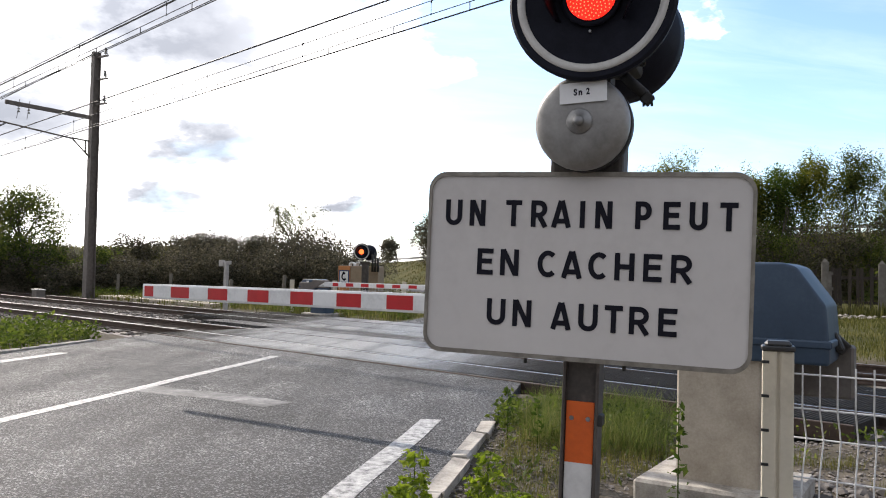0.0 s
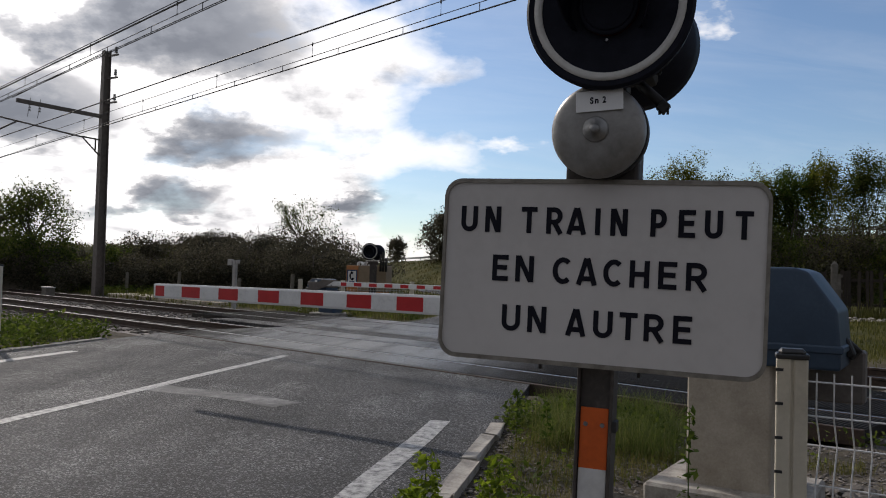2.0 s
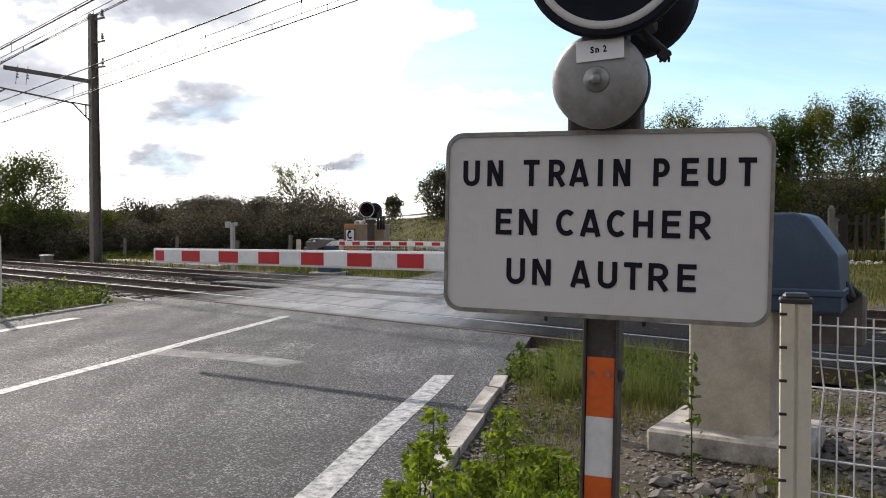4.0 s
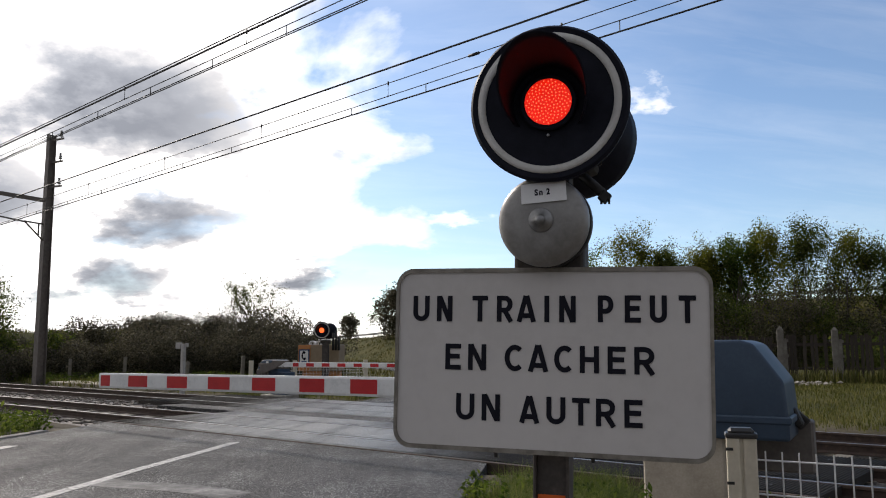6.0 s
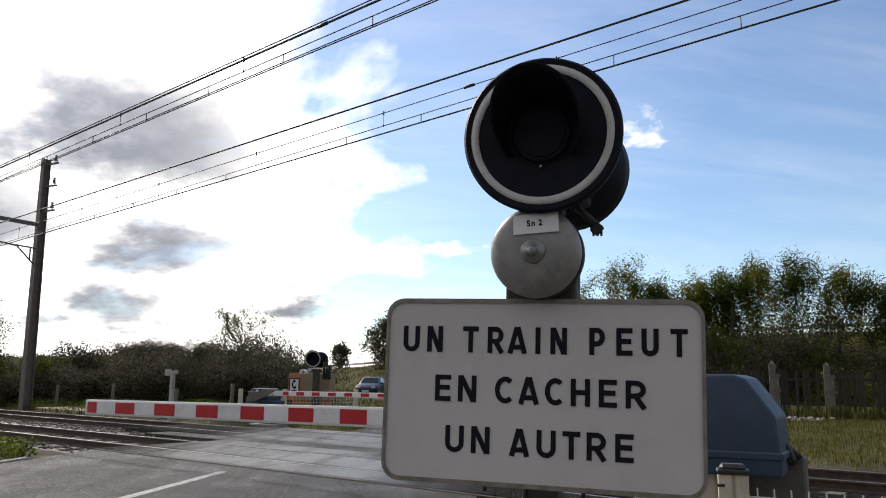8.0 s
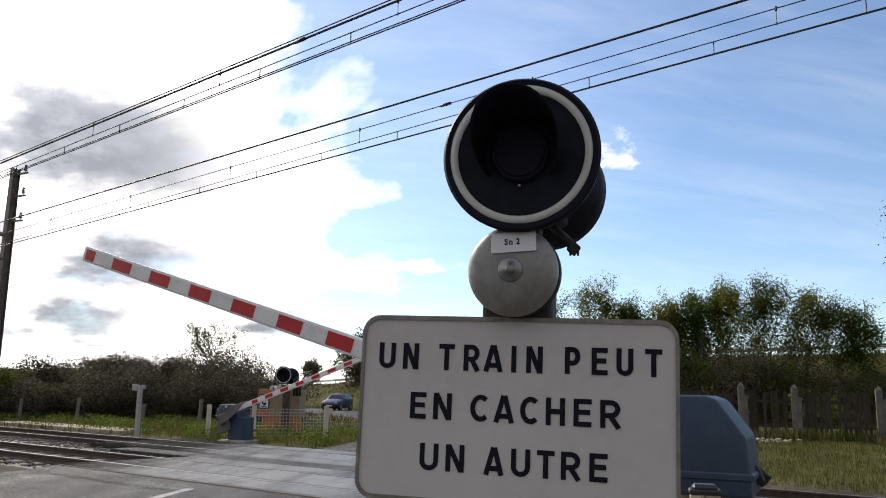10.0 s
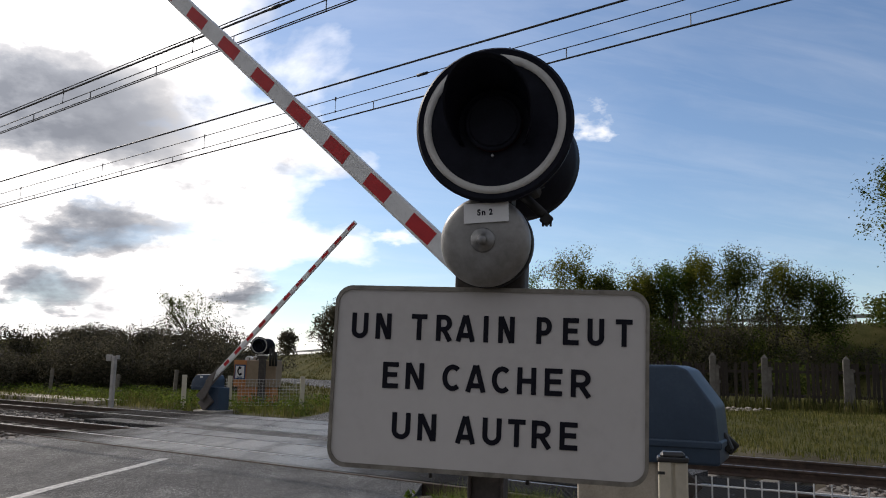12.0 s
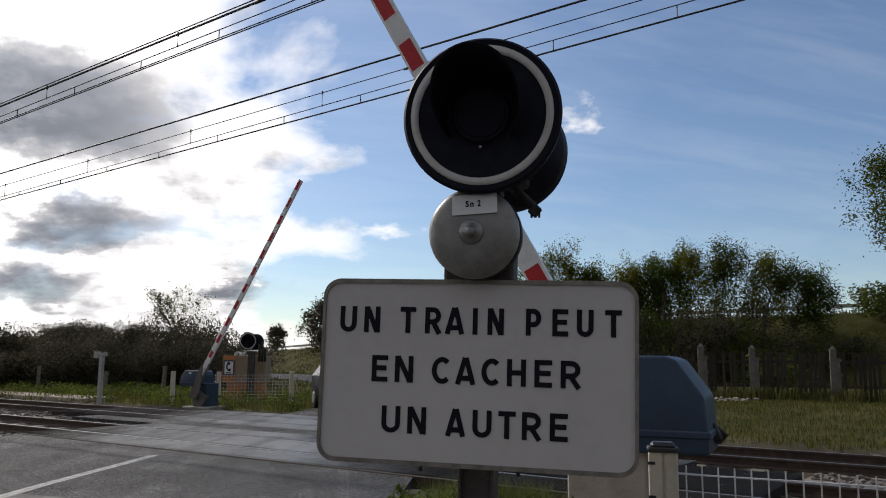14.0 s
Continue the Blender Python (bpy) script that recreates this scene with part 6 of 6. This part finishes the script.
def build_grass():
    rng = random.Random(17)

    def clear_of_road(x, y):
        return near_line(x, y, FAR_ROAD)[0] > 4.0 and (abs(road_xy(x, y)[0] + 5.25) > 4.5 or rail_xy(x, y)[1] > 12)

    def verge_ok(x, y):
        xd, yd = road_xy(x, y)
        gap = noise.noise((x * 1.3, y * 1.3, 2.0))
        return rail_xy(x, y)[1] < 8.5 and xd > -0.85 and gap > -0.30 - 0.25 * smooth(4.5, 7, yd) and math.hypot(x - 1.55, y - 5.4) > 0.6 and (x < 0.27 * y or gap > 0.22)
    near = patches(15000, lambda r: from_road(r.uniform(-0.8, 3.4), r.uniform(3.4, 8.6)), rng, 9, 0.05, verge_ok)
    grass("verge_grass", near, (0.04, 0.17), 0.0042, GRASS_BLADE, "dry and green grass tufts on the verge", 1, 1.0)
    tall = patches(9500, lambda r: from_road(r.uniform(-0.6, 2.6), r.uniform(4.9, 8.9)), rng, 10, 0.09,
                   lambda x, y: rail_xy(x, y)[1] < 8.5 and (road_xy(x, y)[0] > 0.5 or road_xy(x, y)[1] > 6.9) and math.hypot(x - 1.55, y - 5.4) > 0.6 and noise.noise((x * 1.7, y * 1.7, 5.0)) > -0.1 and x < 0.275 * y and math.hypot(x - 1.4, y - 5.0) > 0.5)
    grass("tall_grass", tall, (0.10, 0.42), 0.0042, GRASS_LUSH, "tall green grass round the signal post", 2, 1.0)
    spots = []
    for x, y, z in patches(1500, lambda r: from_road(r.uniform(-0.75, 3.0), r.uniform(3.2, 8.4)), rng, 7, 0.07, lambda x, y: rail_xy(x, y)[1] < 8.5 and math.hypot(x - 1.55, y - 5.4) > 0.55 and noise.noise((x * 1.1, y * 1.1, 15.0)) > 0.05):
        spots.append((x, y, z + rng.uniform(0.01, 0.14)))
    for x, y, z in patches(2600, lambda r: from_road(r.uniform(-0.95, 0.5), r.uniform(7.5, 8.5)), rng, 9, 0.06, lambda x, y: rail_xy(x, y)[1] < 8.45 and noise.noise((x * 1.6, y * 1.6, 25.0)) > -0.15):
        spots.append((x, y, z + 0.24 * rng.random() ** 1.5))
    tagged(new("verge_herbs", leaf_mesh("verge_herbs", spots, (0.03, 0.08), LEAF_WEED, 18)), "low leafy herbs among the verge grass", "weeds", kind="stuff")
    far = patches(20000, lambda r: from_rail(r.uniform(-48, 4), r.uniform(15.9, 24)), rng, 10, 0.14, lambda x, y: clear_of_road(x, y) and x < 4)
    grass("far_grass", far, (0.10, 0.34), 0.022, GRASS_FIELD, "long yellow-green grass beyond the tracks", 3)
    lawn = patches(60000, lambda r: (r.uniform(4, 26), r.uniform(9, 27)), rng, 8, 0.2, lambda x, y: rail_xy(x, y)[1] > 15.9 and clear_of_road(x, y))
    grass("meadow_grass", lawn, (0.05, 0.18), 0.020, GRASS_FIELD, "short dry grass before the old fence", 4)
    foot = patches(5000, lambda r: (r.uniform(11, 30), r.uniform(18, 27)), rng, 14, 0.15, lambda x, y: abs((x - 14.28) * 0.49 + (y - 25.87) * 0.87 + 0.5) < 0.6)
    grass("fence_grass", foot, (0.25, 0.70), 0.026, GRASS_FIELD, "weeds at the foot of the old fence", 5)
    spots = []
    for x, y, z in patches(14000, lambda r: from_rail(r.uniform(-40, 2), r.uniform(16.0, 23)), rng, 9, 0.13, lambda x, y: x < 4 and clear_of_road(x, y) and noise.noise((x * 0.7, y * 0.7, 31.0)) > -0.1):
        spots.append((x, y, z + 0.42 * rng.random() ** 1.5))
    tagged(new("far_herbs", leaf_mesh("far_herbs", spots, (0.05, 0.13), LEAF_WEED, 28)), "leafy green herbs in the long grass", "weeds", kind="stuff")
    bank = patches(26000, lambda r: (r.uniform(-12, 46), r.uniform(36, 112)), rng, 10, 0.4, lambda x, y: near_line(x, y, CREST)[0] < 12 and clear_of_road(x, y))
    grass("bank_grass", bank, (0.1, 0.32), 0.06, GRASS_BANK, "rough grass on the embankment", 6)
    mid = patches(9000, lambda r: (r.uniform(-14, 8), r.uniform(30, 90)), rng, 10, 0.3, clear_of_road)
    grass("roadside_grass", mid, (0.12, 0.3), 0.05, GRASS_BANK, "grass beside the far road", 7)
    # weeds on the left verge
    spots = []
    while len(spots) < 11000:
        x, y = from_road(rng.uniform(-14.0, -9.12), rng.uniform(7.0, 14.8))
        if rail_xy(x, y)[1] > 7.3 or noise.noise((x * 0.9, y * 0.9, 9.0)) < -0.2:
            continue
        h = 0.5 * (0.5 + 0.9 * abs(noise.noise((x * 1.4, y * 1.4, 3.0))))
        for _ in range(5):
            spots.append((x + rng.gauss(0, 0.09), y + rng.gauss(0, 0.09), ground_z(x, y) + rng.uniform(0.02, h)))
    tagged(new("verge_weeds", leaf_mesh("verge_weeds", spots, (0.05, 0.13), LEAF_WEED, 8)), "low green weeds on the verge", "weeds", kind="stuff")
    spots = patches(3000, lambda r: from_road(r.uniform(-14.0, -9.12), r.uniform(4.0, 14.8)), rng, 8, 0.1, lambda x, y: rail_xy(x, y)[1] < 7.3)
    grass("left_grass", spots, (0.12, 0.32), 0.012, GRASS_LUSH, "green grass on the verge beside the kerb", 9)
    # gravel on the near verge
    g = []
    while len(g) < 15000:
        x, y = from_road(rng.uniform(-0.95, 3.6), rng.uniform(1.4, 7.9))
        if rail_xy(x, y)[1] < 8.2:
            g.append((x, y, ground_z(x, y) + rng.uniform(-0.004, 0.011)))
    stones("verge_gravel", g, "loose gravel on the verge", (0.006, 0.022), seed=6)
    g = []
    while len(g) < 900:
        x, y = rng.uniform(0.9, 4.0), rng.uniform(2.6, 6.0)
        if rail_xy(x, y)[1] < 8.2 and math.hypot(x - 1.6, y - 5.3) > 0.5 and x > 0.25 * y:
            g.append((x, y, ground_z(x, y) + 0.01))
    stones("pebbles", g, "larger pebbles and stones behind the mesh fence", (0.025, 0.07), seed=8)


build_grass()


def weed(x, y, h, seed, material=LEAF_BRIGHT, leafy_part=0.25, leaf=(0.035, 0.085), n=70, label="bright green leafy weed beside the kerb"):
    rng = np.random.default_rng(seed)
    t = thing("weed", pose(x, y, ground_z(x, y) - 0.02), label, "plant", "verge weeds")
    bm = bmesh.new()
    cs = []
    for k in range(1 if leafy_part > 0.5 else 3):
        a = rng.uniform(0, 6.28)
        top = Vector((math.cos(a) * 0.06 * k, math.sin(a) * 0.06 * k, h * (1 - 0.22 * k)))
        tube(bm, 0.005, 0.0025, (0, 0, 0), top, 6)
        for i in range(n // (1 if leafy_part > 0.5 else 3)):
            u = 1 - (rng.random() ** 1.6) * (0.92 if leafy_part > 0.5 else 0.75)
            r = 0.008 + 0.045 * (1.15 - u) * rng.random() + 0.012 if leafy_part > 0.5 else 0.02 + 0.085 * (1.15 - u) + 0.03 * rng.random()
            b = rng.uniform(0, 6.28)
            cs.append((top.x * u + r * math.cos(b), top.y * u + r * math.sin(b), top.z * u + 0.012))
    part("stem", bm, LEAF_GREEN, t)
    ob = new("foliage", leaf_mesh("foliage", cs, leaf, material, seed, 0.35, 0.42))
    ob.parent = t


for k, (x, y, h) in enumerate(((-0.10, 4.30, 0.50), (0.27, 4.22, 0.52), (0.50, 3.95, 0.40), (0.33, 3.80, 0.36), (0.10, 3.90, 0.34), (-0.16, 3.90, 0.42), (0.44, 4.35, 0.30), (0.62, 4.10, 0.30), (0.0, 3.60, 0.36), (0.25, 3.50, 0.36), (0.45, 3.55, 0.32), (-0.22, 3.55, 0.34))):
    weed(x, y, h, 200 + k, n=380, leaf=(0.030, 0.075))
weed(1.40, 4.80, 0.74, 230, LEAF_GREEN, 0.9, (0.04, 0.08), 62, "tall single-stemmed green weed before the concrete pedestal")
weed(0.62, 7.0, 0.45, 231, LEAF_GREEN, 0.9, (0.03, 0.07), 50, "thin green weed at the end of the kerb")
weed(0.85, 6.8, 0.42, 232, LEAF_GREEN, 0.9, (0.03, 0.07), 50, "thin green weed at the end of the kerb")


# ---- cars ----
def car(paint, label):
    """A small hatchback, nose towards -y; origin on the ground under its middle."""
    t = thing("car", Matrix.Identity(4), label, "car", "cars")
    # cross-sections along y: half width at sill, at waist, roof half width, heights
    rows = [(-1.92, 0.62, 0.66, 0.60, 0.42, 0.52, 0.54), (-1.80, 0.76, 0.80, 0.72, 0.26, 0.66, 0.70), (-1.1, 0.80, 0.83, 0.76, 0.22, 0.84, 0.90), (-0.72, 0.80, 0.84, 0.74, 0.22, 0.90, 0.98),
            (-0.10, 0.80, 0.84, 0.60, 0.22, 0.92, 1.38), (0.45, 0.80, 0.84, 0.60, 0.22, 0.93, 1.44), (1.15, 0.80, 0.83, 0.58, 0.22, 0.94, 1.40), (1.70, 0.78, 0.80, 0.56, 0.26, 0.95, 1.10), (1.85, 0.70, 0.74, 0.55, 0.36, 0.85, 0.92)]
    bm = bmesh.new()
    loops = []
    for y, w0, w1, w2, z0, z1, z2 in rows:
        loops.append([bm.verts.new(p) for p in ((-w0, y, z0), (-w1, y, (z0 + z1) / 2), (-w1, y, z1), (-w2, y, z2 - 0.02), (-w2 * 0.6, y, z2), (w2 * 0.6, y, z2), (w2, y, z2 - 0.02), (w1, y, z1), (w1, y, (z0 + z1) / 2), (w0, y, z0))])
    for a, b in zip(loops, loops[1:]):
        for k in range(10):
            bm.faces.new((a[k], a[(k + 1) % 10], b[(k + 1) % 10], b[k])).smooth = True
    bm.faces.new(loops[0][::-1])
    bm.faces.new(loops[-1])
    bmesh.ops.recalc_face_normals(bm, faces=bm.faces)
    part("body", bm, paint, t)

    def pane(name, pts, mat, lab=""):
        b2 = bmesh.new()
        b2.faces.new([b2.verts.new(p) for p in pts])
        made = bmesh.ops.extrude_face_region(b2, geom=list(b2.faces))
        for v in made["geom"]:
            if isinstance(v, bmesh.types.BMVert):
                v.co += Vector((0, -0.008, 0.008))
        bmesh.ops.recalc_face_normals(b2, faces=b2.faces)
        return part(name, b2, mat, t, lab)
    pane("windscreen", ((-0.66, -0.68, 1.00), (0.66, -0.68, 1.00), (0.53, -0.14, 1.37), (-0.53, -0.14, 1.37)), CAR_GLASS, "dark windscreen")
    for s in (-1, 1):
        b2 = bmesh.new()
        pts = ((s * 0.845, -0.55, 0.95), (s * 0.85, 1.35, 0.97), (s * 0.64, 1.05, 1.33), (s * 0.66, -0.02, 1.32))
        vs = [b2.verts.new(p) for p in pts] + [b2.verts.new((p[0] - s * 0.03, p[1], p[2])) for p in pts]
        b2.faces.new(vs[:4])
        b2.faces.new(vs[4:][::-1])
        for k in range(4):
            b2.faces.new((vs[k], vs[(k + 1) % 4], vs[4 + (k + 1) % 4], vs[4 + k]))
        bmesh.ops.recalc_face_normals(b2, faces=b2.faces)
        part("side_window", b2, CAR_GLASS, t, "dark side windows")
        b2 = bmesh.new()
        box(b2, 0.30, 0.10, 0.16, (s * 0.56, -1.80, 0.66), bevel=0.03, seg=2)
        part("headlight", b2, CAR_LAMP, t, "clear headlight")
        b2 = bmesh.new()
        box(b2, 0.16, 0.10, 0.12, (s * 0.93, -0.48, 0.98), bevel=0.03, seg=2)
        part("mirror", b2, paint, t)
        for y in (-1.2, 1.2):
            b2 = bmesh.new()
            tube(b2, 0.30, 0.30, (s * 0.64, y, 0.30), (s * 0.83, y, 0.30), 24)
            tyre = part("tyre", b2, CAP_BLACK, t)
            b2 = bmesh.new()
            tube(b2, 0.19, 0.16, (s * 0.82, y, 0.30), (s * 0.845, y, 0.30), 18)
            part("rim", b2, GALVA, tyre)
    b2 = bmesh.new()
    box(b2, 1.0, 0.06, 0.16, (0, -1.905, 0.40), bevel=0.02)
    part("grille", b2, CAP_BLACK, t)
    b2 = bmesh.new()
    box(b2, 0.5, 0.02, 0.11, (0, -1.945, 0.42))
    part("plate_bar", b2, LABEL_WHITE, t, "plain pale plate")
    return t


CAR_GLASS = surface("car_glass", grey(0.010, 0.02), scale=3, rough=0.08, bump=0.0, rough_var=0.03)
CAR_LAMP = surface("car_lamp", grey(0.45, 0.6), scale=10, rough=0.15, bump=0.02)
CAR_NAVY = surface("car_navy", [(0.3, (0.006, 0.009, 0.022)), (0.7, (0.010, 0.015, 0.035))], scale=3, rough=0.35, bump=0.01, coat=0.3, rough_var=0.05)
CAR_BLUE = surface("car_blue", [(0.3, (0.008, 0.020, 0.060)), (0.7, (0.012, 0.030, 0.085))], scale=3, rough=0.35, bump=0.01, coat=0.3, rough_var=0.05)
CAR_ONE = car(CAR_NAVY, "dark hatchback driving down to the crossing")
CAR_TWO = car(CAR_BLUE, "blue hatchback on the far road")


# ---- movement ----
def swing(arm, rows, z):
    walk(arm, [(t, pose(0, 0, z, 0, -a, 0)) for t, a in rows])


def flash(insert, lit, end):
    """The insert turns its lit face to the front for each of the spans."""
    rows, state = [], lit[0][0] <= 0
    base = lambda a: pose(0, -0.041, 0, 0, 0, a)
    rows.append((0, base(180 if state else 0)))
    for a, b in lit:
        for t0, s in ((a, 0), (b, 180)):
            if t0 <= 0:
                continue
            rows += [(t0, base(s)), (t0 + 1 / 30, base(s + 60)), (t0 + 2 / 30, base(s + 120)), (t0 + 3 / 30, base(s + 180))]
    rows.append((end, base(360)))
    walk(insert, rows)


def drive(ob, rows):
    walk(ob, [(t, pose(x, y, -0.012, 0, 0, a)) for t, x, y, a in rows])


def motions():
    swing(NEAR_ARM, [(0, 0), (8.2, 0), (8.6, 1.0), (9.0, 4.5), (9.5, 10.5), (10.0, 16.5), (10.5, 23.3), (11.0, 29.9), (11.5, 36.2), (12.0, 41.7), (12.5, 46.8), (13.0, 51.5), (13.5, 56.0), (14.0, 60.5)], 1.08)
    swing(FAR_ARM, [(0, 0), (8.2, 0), (8.6, 1.5), (9.0, 6.0), (9.5, 12.5), (10.0, 19.2), (10.5, 26.6), (11.0, 32.4), (11.5, 38.2), (12.0, 43.4), (12.5, 47.9), (13.0, 52.0), (13.5, 56.0), (14.0, 59.7)], 0.93)
    spans = [(0, 0.10), (0.50, 1.0), (1.38, 1.78), (2.28, 2.70), (3.1, 3.55), (3.97, 4.43), (4.85, 5.35), (5.68, 6.18), (6.58, 7.05), (7.38, 7.85)]
    flash(SIGNAL_INSERT, spans, 14)
    flash(FAR_INSERT, spans, 14)
    drive(CAR_ONE, [(0, -30, 104, -62), (5.4, -15, 90, -48), (6.2, -8.0, 80, -38), (7.0, -3.6, 73, -25), (7.5, -2.3, 68, -18), (8.0, -1.2, 62.5, -12), (8.2, -0.8, 60.5, -10),
                    (9.2, 1.2, 50, 0), (10.5, 2.2, 40, 3), (11.5, 2.4, 35.5, 5), (13.0, 2.0, 31, 6), (14.0, 0.75, 24.0, 12)])
    drive(CAR_TWO, [(0, -62, 122, -66), (7.0, -24, 99, -55), (8.2, -7.5, 84, -38), (9.2, -3.2, 77, -28), (10.3, -1.4, 73, -18), (10.8, -0.75, 70.5, -14), (11.2, -0.1, 67.5, -10), (12.5, 1.3, 56, 0), (14.0, 2.0, 47, 3)])


motions()
